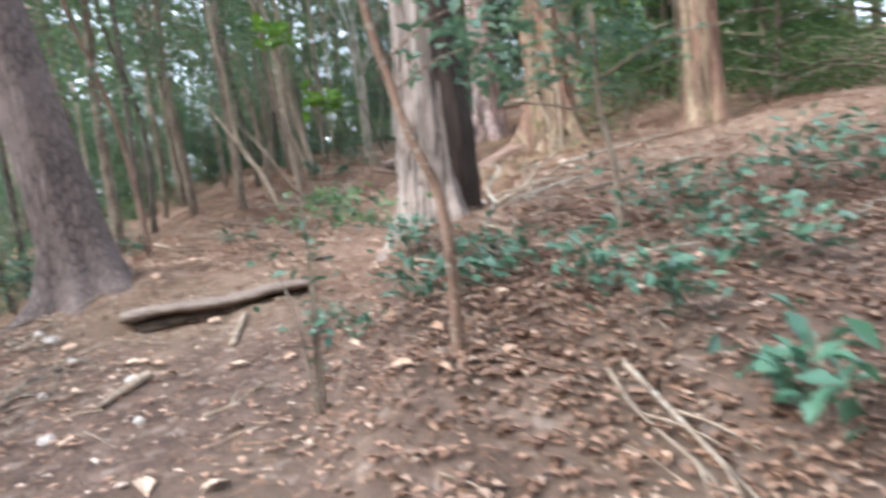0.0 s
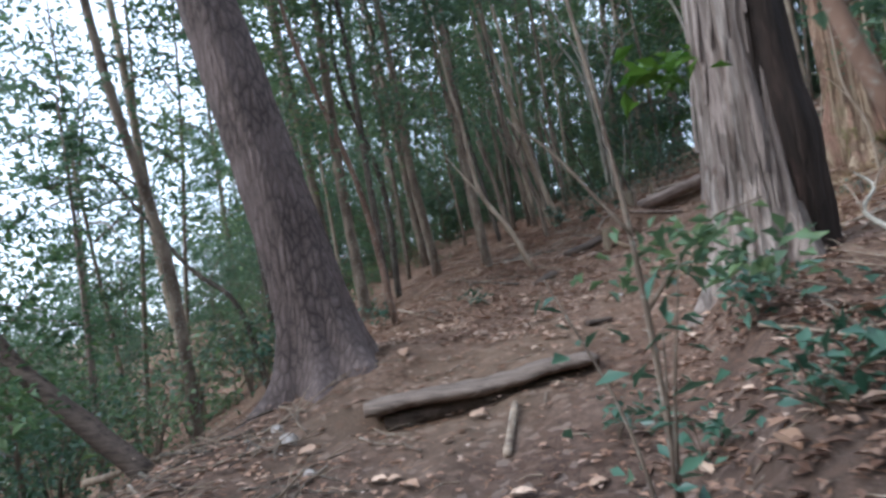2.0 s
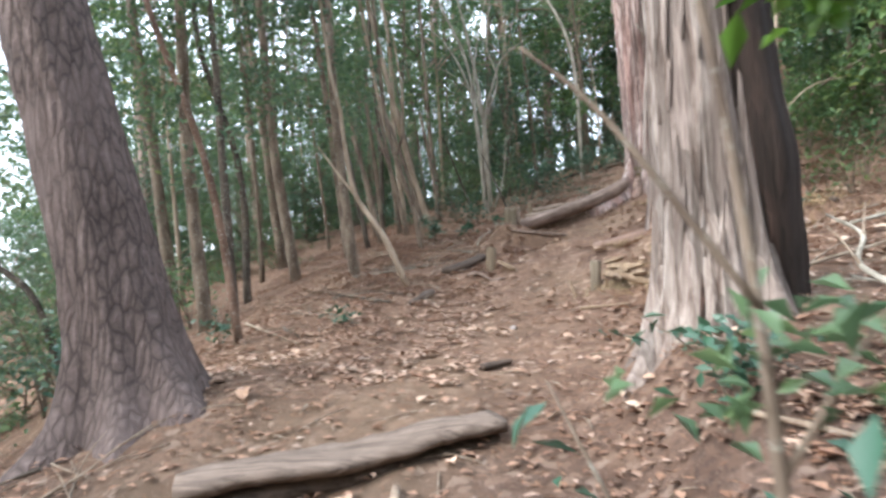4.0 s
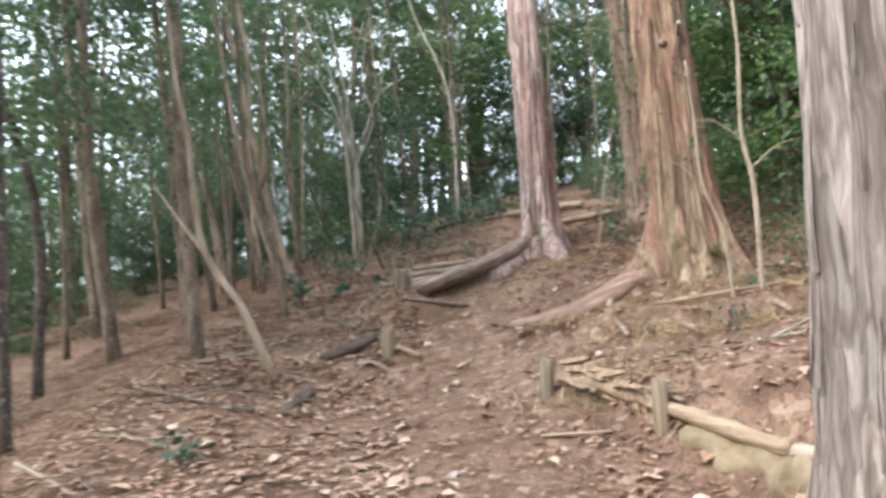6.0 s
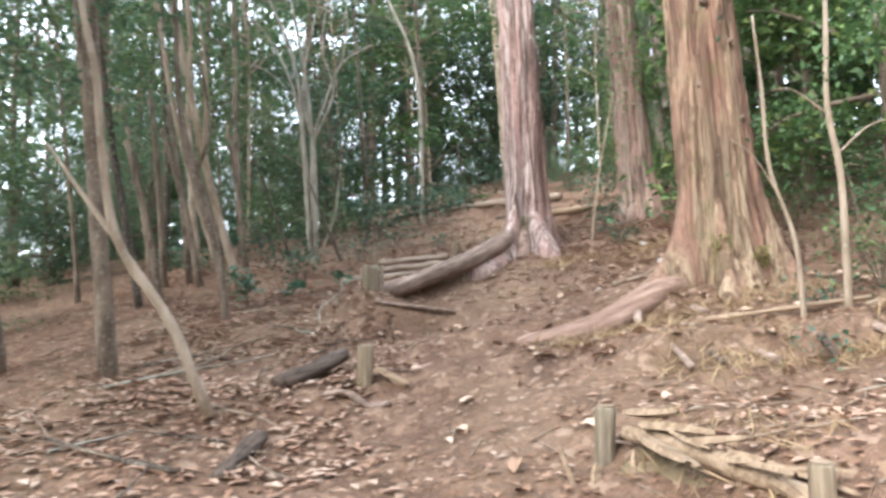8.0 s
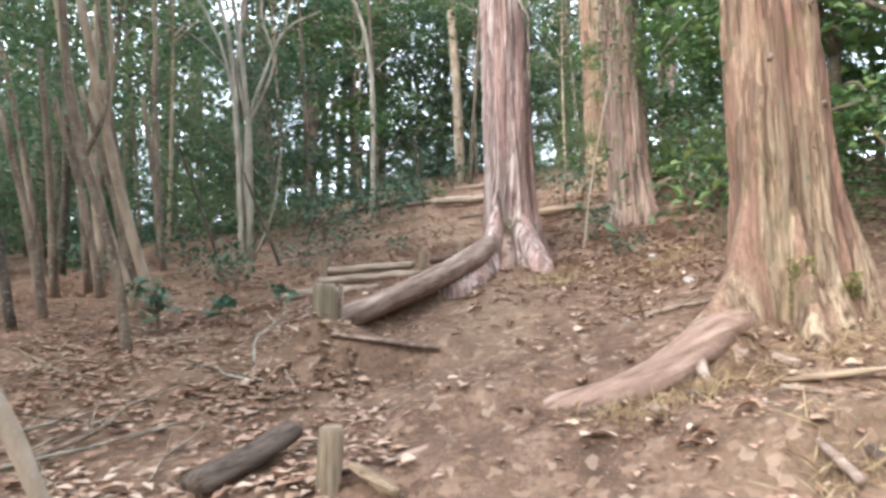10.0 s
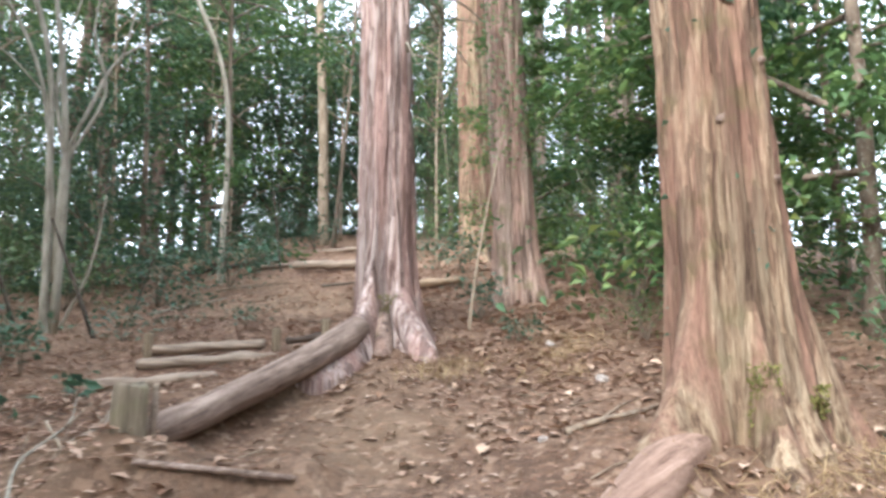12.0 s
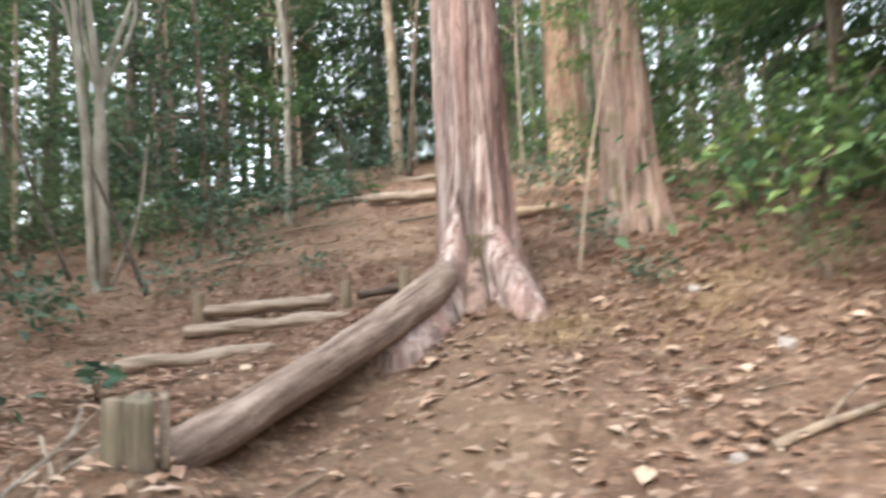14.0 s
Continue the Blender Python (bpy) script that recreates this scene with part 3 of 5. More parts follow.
root(cedar_b, [(-0.30, 10.05, 1.62), (-0.62, 9.88, 1.585), (-0.92, 9.74, 1.555), (-1.16, 9.64, 1.51), (-1.30, 9.52, 1.42)], (0.06, 0.07, 0.065, 0.05, 0.03), 0, ROOT_TAN, 30, 11.0, 0.7)


# ---- thin trees ----
def stem_tree(name, points, r0, r1, material, label, group="", crown=None, category="tree", limbs=(), n=26, seed=0.0):
    """A thin tree along world points; limbs: lists of world points with their radii."""
    x, y, z = points[0]
    tree = thing(name, (x, y, z), label, category, group)
    base = Vector((x, y, z))
    path = [p - base for p in curve(points, n)]
    v, f = tube(path, taper(r0, r1, n, 0.8), 12, 0.22, 5.0, 0, 7, seed)
    mesh_ob("trunk", v, f, material, tree)
    for pts, ra, rb in limbs:
        v, f = tube([p - base for p in curve(pts, 12)], taper(ra, rb, 12), 8, 0.2, 6.0, 0, 7, seed)
        mesh_ob("limb", v, f, material, tree)
    if crown:
        centre, spread, count, size, mat = crown
        rng = np.random.default_rng(int(seed * 10) + 5)
        leaves("crown", clumps(rng, Vector(centre) - base, spread, count), size, mat, tree, rng)
        if count > 2000:
            low = (Vector(points[1]) + Vector(points[2])) / 2 + Vector((-0.5, 0.2, 0.3)) - base
            leaves("lower_crown", clumps(rng, low, (1.1, 1.0, 1.3), 600, 30, 0.2), 0.085, mat, tree, rng)
    return tree


def clumps(rng, centre, spread, count, per=40, tight=0.16):
    """Leaf places in uneven clumps within an ellipsoid."""
    k = max(1, count // per)
    d = rng.normal(0, 1, (k, 3))
    d /= np.linalg.norm(d, axis=1)[:, None]
    c = d * (rng.uniform(0.1, 1, k) ** 0.45)[:, None] * np.array(spread) + np.array(centre)
    p = np.repeat(c, per, 0) + rng.normal(0, 1, (k * per, 3)) * tight * np.array(spread) * np.array((1, 1, 0.55))
    return p


LEAN = "thin leaning trees below the trail"
STEMS = [
    # foot x, y, top lean x, y, height, foot radius, bark
    (-3.14, 7.19, -1.3, 0.1, 6.0, 0.036, BROWN_BARK), (-4.3, 9.0, -0.4, 0.2, 8.0, 0.085, THIN_BARK), (-4.3, 10.1, -0.7, 0.1, 7.0, 0.05, DARK_BARK),
    (-3.0, 10.4, -0.35, 0.2, 7.5, 0.07, THIN_BARK), (-3.96, 10.98, -0.6, 0.2, 8.0, 0.075, THIN_BARK), (-3.7, 8.38, -0.5, 0.2, 6.5, 0.05, DARK_BARK),
    (-4.65, 6.0, -1.0, 0.1, 7.0, 0.062, THIN_BARK), (-6.4, 8.25, -1.2, 0.3, 9.0, 0.08, PALE_BARK), (-3.6, 12.4, -0.5, 0.2, 7.0, 0.06, THIN_BARK),
    (-4.8, 12.8, -0.8, 0.2, 9.0, 0.08, THIN_BARK), (-5.4, 10.4, -0.9, 0.2, 9.0, 0.09, THIN_BARK), (-4.2, 14.5, -0.3, 0.2, 8.0, 0.07, THIN_BARK),
    (-7.6, 12.5, -1.0, 0.0, 10.0, 0.11, THIN_BARK), (-3.3, 16.0, -0.4, 0.2, 8.0, 0.06, PALE_BARK), (-6.2, 15.5, -0.4, 0.2, 10.0, 0.11, THIN_BARK),
    (-4.0, 17.0, -0.2, 0.2, 8.0, 0.06, DARK_BARK), (-2.9, 18.2, -0.2, 0.2, 8.0, 0.06, THIN_BARK), (-5.0, 8.0, -0.8, 0.2, 7.0, 0.05, DARK_BARK), (-3.5, 13.4, -0.9, 0.1, 7.0, 0.05, DARK_BARK),
]
for i, (x, y, lx, ly, h, r, m) in enumerate(STEMS):
    x0, y0, z0 = on(x, y, -0.1)
    wig = random.Random(i)
    mids = [(x0 + lx * u + wig.uniform(-0.12, 0.12), y0 + ly * u + wig.uniform(-0.12, 0.12), z0 + h * u) for u in (0.25, 0.5, 0.75)]
    stem_tree("thin_tree", [(x0, y0, z0), *mids, (x0 + lx, y0 + ly, z0 + h)], r, r * 0.45, m,
              "slender leaning tree with brown bark on the slope", LEAN, ((x0 + lx, y0 + ly, z0 + h * 0.85), (1.3, 1.3, 1.6), 2200, 0.10, CONIFER if i % 3 else BROAD), seed=i * 1.7)


# ---- the forest behind ----
def forest_tree(name, at, height, r, crown_from, spread, count, seed, material, needles, label, conifer=True, rz=0.0, lean=(0, 0), size=0.2):
    """A tall tree: straight trunk, whorls of drooping limbs, and sprays of foliage along them."""
    rng = np.random.default_rng(seed)
    tree = thing(name, at, label, "tree", "forest trees" if height > 5 else "undergrowth", rz)
    n = 18
    path = [Vector((lean[0] * u + 0.06 * math.sin(5 * u + seed), lean[1] * u + 0.06 * math.cos(4 * u + seed), height * u)) for u in np.linspace(0, 1, n + 1)]
    radii = [r * (1 - 0.75 * u) * (1 + 0.5 * math.exp(-u * height / 0.3)) for u in np.linspace(0, 1, n + 1)]
    v, f = tube(path, radii, 12, 0.12, 4.0, 0.10, 7, seed)
    mesh_ob("trunk", v, f, material, tree)
    places, ways = [], []
    lv, lf = [], []
    k = int(26 if conifer else 16)
    for b in range(k):
        u = crown_from + (1 - crown_from) * (b + rng.uniform(0, 1)) / k
        a = rng.uniform(0, 2 * np.pi)
        reach = spread * (1.15 - u if conifer else 0.9 - 0.5 * abs(u - 0.7)) * rng.uniform(0.7, 1.3)
        start = Vector((lean[0] * u, lean[1] * u, height * u))
        rise = (0.15 if conifer else 0.7) * reach
        end = start + Vector((math.cos(a) * reach, math.sin(a) * reach, rise * rng.uniform(-0.8, 1.2)))
        midp = (start + end) / 2 + Vector((0, 0, 0.12 * reach))
        bv, bf = tube(curve([start, midp, end], 6), taper(0.022 * (1.2 - u) + 0.012, 0.005, 6), 5, 0, cap=False)
        lf += [tuple(q + len(lv) for q in face) for face in bf]
        lv += bv
        m = int(count / k)
        w = rng.uniform(0.12, 1.08, m) ** 0.8
        line = np.array(start)[None] * (1 - w)[:, None] + np.array(end)[None] * w[:, None]
        off = np.clip(rng.normal(0, 1, (m, 3)), -1.5, 1.5) * np.array((0.20, 0.20, 0.10)) * reach * (0.4 + 0.8 * w)[:, None]
        places.append(line + off)
        ways.append(np.full(m, a))
    tagged(mesh_ob("branchwork", lv, lf, material, tree), kind="stuff")
    leaves("crown", np.concatenate(places), size, needles, tree, rng, flat=0.68 if conifer else 0.58, slim=0.30 if conifer else 0.46, ways=np.concatenate(ways))
    return tree


PROTO = [
    forest_tree("conifer_tree", (-9, 16, 0), 13, 0.14, 0.10, 3.0, 4000, 1, FAR_BARK, CONIFER, "tall conifer with dark green sprays", size=0.17),
    forest_tree("conifer_tree", (-11, 20, 0), 15, 0.15, 0.25, 3.0, 3300, 2, FAR_BARK, CONIFER, "tall conifer with a bare lower trunk", lean=(-0.6, 0), size=0.24),
    forest_tree("broadleaf_tree", (-7, 19, 0), 9, 0.08, 0.10, 3.0, 3800, 3, THIN_BARK, BROAD, "evergreen broadleaf tree with glossy leaves", False, size=0.13),
    forest_tree("broadleaf_tree", (-5, 22, 0), 7, 0.06, 0.06, 2.4, 4200, 4, THIN_BARK, YOUNG, "young evergreen tree with light green leaves", False, size=0.12),
    forest_tree("conifer_tree", (8, 26, 0), 17, 0.15, 0.58, 2.4, 2300, 5, FAR_BARK, CONIFER, "tall plantation conifer with a long bare trunk", size=0.24),
    forest_tree("bush", (-1.2, 20, 0), 3.0, 0.03, 0.05, 2.2, 3600, 6, THIN_BARK, BROAD, "low evergreen bush under the trees", False, size=0.11),
    forest_tree("slender_tree", (-3.2, 21, 0), 8.0, 0.045, 0.45, 1.6, 900, 8, THIN_BARK, BROAD, "slender tree with a thin crown among the woods", False, size=0.12, lean=(-0.5, 0.1)),
    forest_tree("slender_tree", (1.0, 23.5, 0), 7.0, 0.04, 0.5, 1.4, 700, 9, PALE_BARK, YOUNG, "slender pale tree with a thin crown among the woods", False, size=0.12, lean=(0.3, 0.1)),
    forest_tree("young_conifer", (4.2, 13.2, 0), 4.6, 0.05, 0.03, 1.5, 8800, 7, THIN_BARK, YOUNG, "young conifer with fresh green sprays", True, size=0.085),
]
for p in PROTO:
    q = p.matrix_basis.translation
    p.matrix_basis = pose(q.x, q.y, ground_z(q.x, q.y) - 0.1)


def scatter(kinds, spots, low, high, rng):
    for x, y in spots:
        s = rng.uniform(low, high)
        kind = PROTO[kinds[rng.integers(len(kinds))]]
        copy_thing(kind, pose(x, y, ground_z(x, y) - 0.1, 0, 0, rng.uniform(0, 360)) @ Matrix.Scale(s, 4))


rng = np.random.default_rng(11)
def room(spots, x, y, d):
    return all((x - a) ** 2 + (y - b) ** 2 > d * d for a, b in spots)


def seed_spots(count, x0, x1, y0, y1, apart, keep, taken):
    out = []
    for _ in range(count * 40):
        x, y = rng.uniform(x0, x1), rng.uniform(y0, y1)
        if keep(x, y) and room(taken, x, y, apart):
            taken.append((x, y))
            out.append((x, y))
            if len(out) >= count:
                break
    return out


TAKEN = [(0.1, 5.3), (1.9, 10.4), (1.1, 13.6), (3.05, 14.3), (5.1, 18.8), (3.35, 8.2), (3.87, 24.1)]
valley = lambda x, y: math.degrees(math.atan2(-(x + 0.5), y - 1)) > 37
back_spots = seed_spots(30, -7, 16, 20, 40, 1.6, lambda x, y: y > 20 + 0.25 * abs(x - 2) and not (abs(x - 3) < 1.2 and y < 27), TAKEN)
left_spots = seed_spots(16, -24, -6.4, 3, 40, 1.8, lambda x, y: not valley(x, y), TAKEN)
valley_spots = seed_spots(26, -26, -6.5, -6, 18, 2.2, lambda x, y: valley(x, y), TAKEN)
right_spots = seed_spots(24, 5.5, 24, -6, 24, 1.8, lambda x, y: x > 6.5 or y < 7, TAKEN)
behind_spots = seed_spots(8, -20, 20, -24, -6, 2.6, lambda x, y: True, TAKEN)
scatter((4, 1, 2, 3, 4, 0), back_spots, 0.7, 1.1, rng)
scatter((0, 1, 2, 2, 3), left_spots, 0.6, 1.0, rng)
scatter((0, 0, 3, 0, 5), valley_spots, 0.34, 0.55, rng)
scatter((4, 1, 2, 3, 2), right_spots, 0.6, 1.0, rng)
scatter((0, 1, 2, 4), behind_spots, 0.8, 1.1, rng)
scatter((1, 4, 2), [(1.5, 27.0), (4.6, 29.0), (2.7, 31.0), (6.2, 26.5), (0.2, 29.5), (3.4, 34.0), (5.6, 32.0), (-1.0, 26.0)], 0.8, 1.1, rng)
scatter((5,), seed_spots(26, -10, 16, 25, 36, 1.6, lambda x, y: True, TAKEN), 0.9, 1.6, rng)
# unseen trees added behind the start to shade its ground
scatter((0, 1, 2), seed_spots(12, -7, 9, -10, -2.5, 1.5, lambda x, y: math.hypot(x, y) > 2.6, TAKEN), 0.7, 1.0, rng)
scatter((5,), seed_spots(6, -6, 9, 20, 28, 1.5, lambda x, y: not (0 < x < 5 and y < 23), TAKEN), 0.35, 0.7, rng)
scatter((5, 5, 3), seed_spots(22, -12, -5.0, 3.5, 18, 1.3, lambda x, y: x < -5.2, TAKEN), 0.4, 0.75, rng)
scatter((6, 7, 6), seed_spots(46, -8, 12, 18.5, 32, 0.8, lambda x, y: not (0.5 < x < 5 and y < 21), TAKEN), 0.7, 1.2, rng)
scatter((6, 7), seed_spots(10, -10, -4.2, 6, 19, 0.9, lambda x, y: x < -3.9 - 0.05 * y, TAKEN), 0.7, 1.1, rng)
# tall conifers out of view, added so their crowns darken the trail's start
scatter((4,), [(3.2, 0.6), (2.6, -1.6), (4.4, 2.4), (-1.6, -2.4), (-3.9, 1.2), (0.8, -3.4), (5.2, 4.4)], 0.85, 1.0, rng)
scatter((5,), seed_spots(8, 0, 6.5, 19.5, 28, 0.8, lambda x, y: True, TAKEN), 0.22, 0.42, rng)
scatter((4,), [(7.5, 22.0), (8.6, 23.5), (9.4, 22.6), (10.6, 24.8), (11.5, 23.2), (8.0, 26.5), (12.6, 25.5), (9.8, 20.4), (11.2, 21.4), (12.4, 20.2), (13.6, 22.4), (10.2, 27.6), (14.4, 24.4), (11.8, 29.0), (7.0, 29.4)], 0.9, 1.1, rng)
scatter((5,), seed_spots(14, -10, -3.2, 17, 27, 1.2, lambda x, y: True, TAKEN), 0.5, 0.9, rng)
scatter((5,), seed_spots(12, -15, -7, 9, 22, 1.4, lambda x, y: True, TAKEN), 0.5, 0.8, rng)
scatter((8, 8, 3), [(4.3, 12.4), (4.9, 13.6), (5.6, 12.2), (5.4, 15.0), (6.4, 13.8), (4.0, 11.0), (5.0, 10.2), (6.2, 10.8), (4.4, 16.2), (6.6, 16.0), (4.6, 8.9), (5.8, 8.2)], 0.75, 1.15, rng)

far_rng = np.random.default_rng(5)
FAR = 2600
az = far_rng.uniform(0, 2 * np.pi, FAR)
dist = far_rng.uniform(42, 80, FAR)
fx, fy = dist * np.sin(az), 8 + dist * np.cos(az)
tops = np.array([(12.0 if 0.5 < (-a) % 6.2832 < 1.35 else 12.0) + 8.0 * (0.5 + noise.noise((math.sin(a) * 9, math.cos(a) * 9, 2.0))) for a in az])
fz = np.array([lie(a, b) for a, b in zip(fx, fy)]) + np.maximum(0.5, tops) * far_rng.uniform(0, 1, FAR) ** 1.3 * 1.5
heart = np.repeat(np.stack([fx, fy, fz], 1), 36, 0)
# far foliage, with its haze painted in by the pale leaf colour
tagged(leaves("far_woods", heart + far_rng.normal(0, 1, heart.shape) * np.array((1.5, 1.5, 0.7)), 0.6, HAZED_LEAVES, None, far_rng, flat=0.4, slim=0.6), "distant green woods around the slope, haze put into their colour", "woods", kind="stuff")


# ---- thin trees beside the trail ----
stem_tree("sapling", [(0.08, 2.54, 0.70), (0.08, 2.54, 1.10), (0.05, 2.54, 1.45), (-0.05, 2.54, 1.70), (-0.12, 2.54, 1.96), (-0.18, 2.54, 2.2), (-0.3, 2.6, 3.0), (-0.3, 2.7, 3.8)], 0.030, 0.014, BROWN_BARK,
          "bent brown sapling on the bank", crown=((-0.2, 2.9, 3.1), (0.7, 0.6, 0.5), 500, 0.075, BROAD), category="sapling", seed=1.1)
bent = bpy.data.objects["sapling"]
bent_rng = np.random.default_rng(71)
leaves("crown", clumps(bent_rng, Vector((0.30, 2.72, 2.08)) - bent.matrix_basis.translation, (0.38, 0.28, 0.26), 110, 6, 0.3), 0.085, BROAD, bent, bent_rng, flat=0.5, slim=0.5)
for pts in ([(-0.10, 2.54, 1.88), (0.12, 2.62, 2.02), (0.42, 2.72, 2.10)], [(-0.13, 2.54, 2.0), (0.1, 2.66, 2.2), (0.35, 2.8, 2.28)]):
    v, f = tube([q - bent.matrix_basis.translation for q in curve(pts, 10)], taper(0.007, 0.002, 10), 7, 0.2, 9.0)
    mesh_ob("limb", v, f, BROWN_BARK, bent)
stem_tree("sapling", [on(1.2, 4.1, -0.05), (1.17, 4.1, 1.55), (1.1, 4.1, 1.95), (1.1, 4.15, 2.5), (1.05, 4.2, 3.3)], 0.026, 0.012, THIN_BARK, "slim grey sapling with dark green leaves",
          crown=((0.9, 4.1, 2.55), (0.75, 0.6, 0.55), 900, 0.075, BROAD), limbs=[([(1.12, 4.1, 1.85), (0.8, 4.0, 1.95), (0.35, 3.9, 2.0)], 0.010, 0.003), ([(1.1, 4.1, 2.1), (1.5, 4.0, 2.3), (1.9, 3.9, 2.35)], 0.010, 0.003), ([(1.1, 4.1, 2.2), (0.75, 4.0, 2.5), (0.5, 4.0, 2.8)], 0.009, 0.003)], category="sapling", seed=2.1)
stem_tree("slender_tree", [(-2.49, 14.2, 2.1), (-2.85, 14.2, 3.43), (-3.11, 14.2, 4.72), (-3.32, 14.2, 5.81), (-3.46, 14.2, 6.62), (-3.6, 14.2, 8.0)], 0.056, 0.03, PALE_BARK, "pale slender tree leaning over the slope", "leaning pair of slender trees",
          crown=((-3.5, 14.2, 8.2), (1.2, 1.2, 0.9), 1200, 0.12, BROAD), limbs=[([(-2.95, 14.2, 3.9), (-2.9, 14.1, 4.8), (-3.0, 14.1, 5.8)], 0.03, 0.012)], seed=3.1)
stem_tree("slender_tree", [(-2.64, 14.2, 2.1), (-2.98, 14.2, 3.15), (-3.31, 14.2, 4.5), (-3.55, 14.2, 6.16), (-3.7, 14.2, 7.6)], 0.044, 0.024, PALE_BARK, "pale slender tree leaning over the slope", "leaning pair of slender trees",
          crown=((-3.7, 14.2, 7.8), (1.1, 1.1, 0.9), 1000, 0.12, BROAD), seed=4.1)
stem_tree("slender_tree", [on(-2.42, 12.25, -0.05), (-2.55, 12.3, 2.6), (-2.78, 12.3, 3.4), (-2.9, 12.3, 4.2), (-2.95, 12.3, 5.6), (-3.1, 12.3, 7.0)], 0.042, 0.022, THIN_BARK, "crooked brown tree beside the trail",
          crown=((-3.0, 12.3, 6.6), (1.0, 1.0, 0.7), 800, 0.11, BROAD), limbs=[([(-2.75, 12.3, 3.3), (-2.6, 12.3, 3.8), (-2.7, 12.3, 4.6)], 0.022, 0.01)], seed=5.1)
stem_tree("leaning_pole", [(-2.18, 9.4, 1.40), (-2.41, 9.4, 1.97), (-2.69, 9.4, 2.43), (-2.78, 9.4, 2.96), (-2.82, 9.4, 3.44), (-2.91, 9.4, 3.93), (-3.0, 9.4, 5.0)], 0.036, 0.015, PALE_BARK, "pale leaning stem with a broken elbow beside the trail",
          crown=((-3.0, 9.5, 5.0), (0.8, 0.8, 0.6), 600, 0.10, BROAD), limbs=[([(-2.69, 9.4, 2.43), (-2.9, 9.5, 2.7), (-3.15, 9.6, 3.05)], 0.02, 0.008)], category="tree", seed=6.1)
stem_tree("many_stemmed_tree", [(-1.62, 16.4, 2.6), (-1.66, 16.4, 2.94), (-1.72, 16.4, 4.21), (-1.87, 16.4, 5.87), (-2.39, 16.4, 7.27), (-2.6, 16.4, 8.2)], 0.06, 0.015, GREY_BARK, "bare grey tree with many forking stems",
          limbs=[([(-1.56, 16.4, 2.6), (-1.58, 16.4, 4.49), (-1.78, 16.4, 6.16), (-2.03, 16.4, 7.48)], 0.05, 0.015), ([(-1.6, 16.4, 3.21), (-1.60, 16.4, 4.49), (-1.39, 16.4, 5.23), (-1.11, 16.4, 5.9), (-0.59, 16.4, 6.25)], 0.035, 0.010),
                 ([(-1.63, 16.4, 3.75), (-1.88, 16.4, 5.41), (-2.31, 16.4, 6.33), (-2.65, 16.4, 6.69)], 0.028, 0.008), ([(-1.62, 16.4, 4.49), (-1.25, 16.4, 5.42), (-1.42, 16.4, 6.17), (-1.26, 16.4, 7.34)], 0.024, 0.008),
                 ([(-1.58, 16.4, 4.49), (-1.74, 16.4, 5.41), (-1.6, 16.4, 6.36), (-1.35, 16.4, 7.33)], 0.024, 0.008), ([(-1.11, 16.4, 5.9), (-1.0, 16.4, 6.6), (-1.1, 16.4, 7.4)], 0.014, 0.006),
                 ([(-1.85, 16.4, 5.3), (-2.3, 16.3, 5.7), (-2.9, 16.3, 5.9)], 0.014, 0.005), ([(-1.5, 16.4, 2.7), (-1.25, 16.3, 3.4), (-1.15, 16.3, 4.2)], 0.022, 0.008)], seed=7.1)
stem_tree("slender_tree", [(0.59, 19.0, 3.4), (0.59, 19.0, 4.25), (0.58, 19.0, 6.01), (0.38, 19.0, 7.2), (-0.22, 19.0, 8.62), (-0.4, 19, 10)], 0.05, 0.03, GREY_BARK, "winding grey tree at the back of the slope", crown=((-0.4, 19, 10), (1.5, 1.5, 1.0), 1200, 0.14, BROAD), seed=8.1)
stem_tree("pale_tree", [on(3.85, 24.1, -0.1), (3.75, 24.1, 8.0), (3.55, 24.1, 11.0), (3.4, 24.1, 15.0)], 0.14, 0.09, PALE_BARK, "pale straight tree at the back of the slope", crown=((3.4, 24.1, 14.5), (2.0, 2.0, 1.6), 1800, 0.18, CONIFER), seed=9.1)
stem_tree("sapling", [on(1.70, 8.9, -0.05), (1.70, 8.9, 2.74), (1.63, 8.9, 3.23), (1.66, 8.9, 3.97), (1.6, 8.9, 4.8)], 0.026, 0.012, PALE_BARK, "pale sapling with side twigs in front of the cedar",
          crown=((1.9, 9.0, 3.6), (0.6, 0.5, 0.8), 350, 0.06, YOUNG), limbs=[([(1.68, 8.9, 2.9), (1.95, 8.9, 3.1), (2.25, 8.9, 3.15)], 0.008, 0.003), ([(1.64, 8.9, 3.15), (1.4, 8.9, 3.3), (1.25, 8.9, 3.3)], 0.008, 0.003)], category="sapling", seed=10.1)
stem_tree("sapling", [on(1.62, 9.2, -0.05), (1.58, 9.2, 2.38), (1.42, 9.2, 2.87), (1.39, 9.2, 3.43), (1.35, 9.2, 3.9)], 0.020, 0.008, PALE_BARK, "thin bare sapling against the cedar's roots", limbs=[([(1.5, 9.2, 2.65), (1.3, 9.2, 2.95), (1.15, 9.2, 3.05)], 0.007, 0.003)], category="sapling", seed=11.1)
stem_tree("dead_stem", [on(1.98, 13.6, -0.05), (2.10, 13.6, 3.5), (2.36, 13.6, 4.7)], 0.018, 0.008, PALE_BARK, "thin pale dead stem between the cedars", category="sapling", seed=12.1)
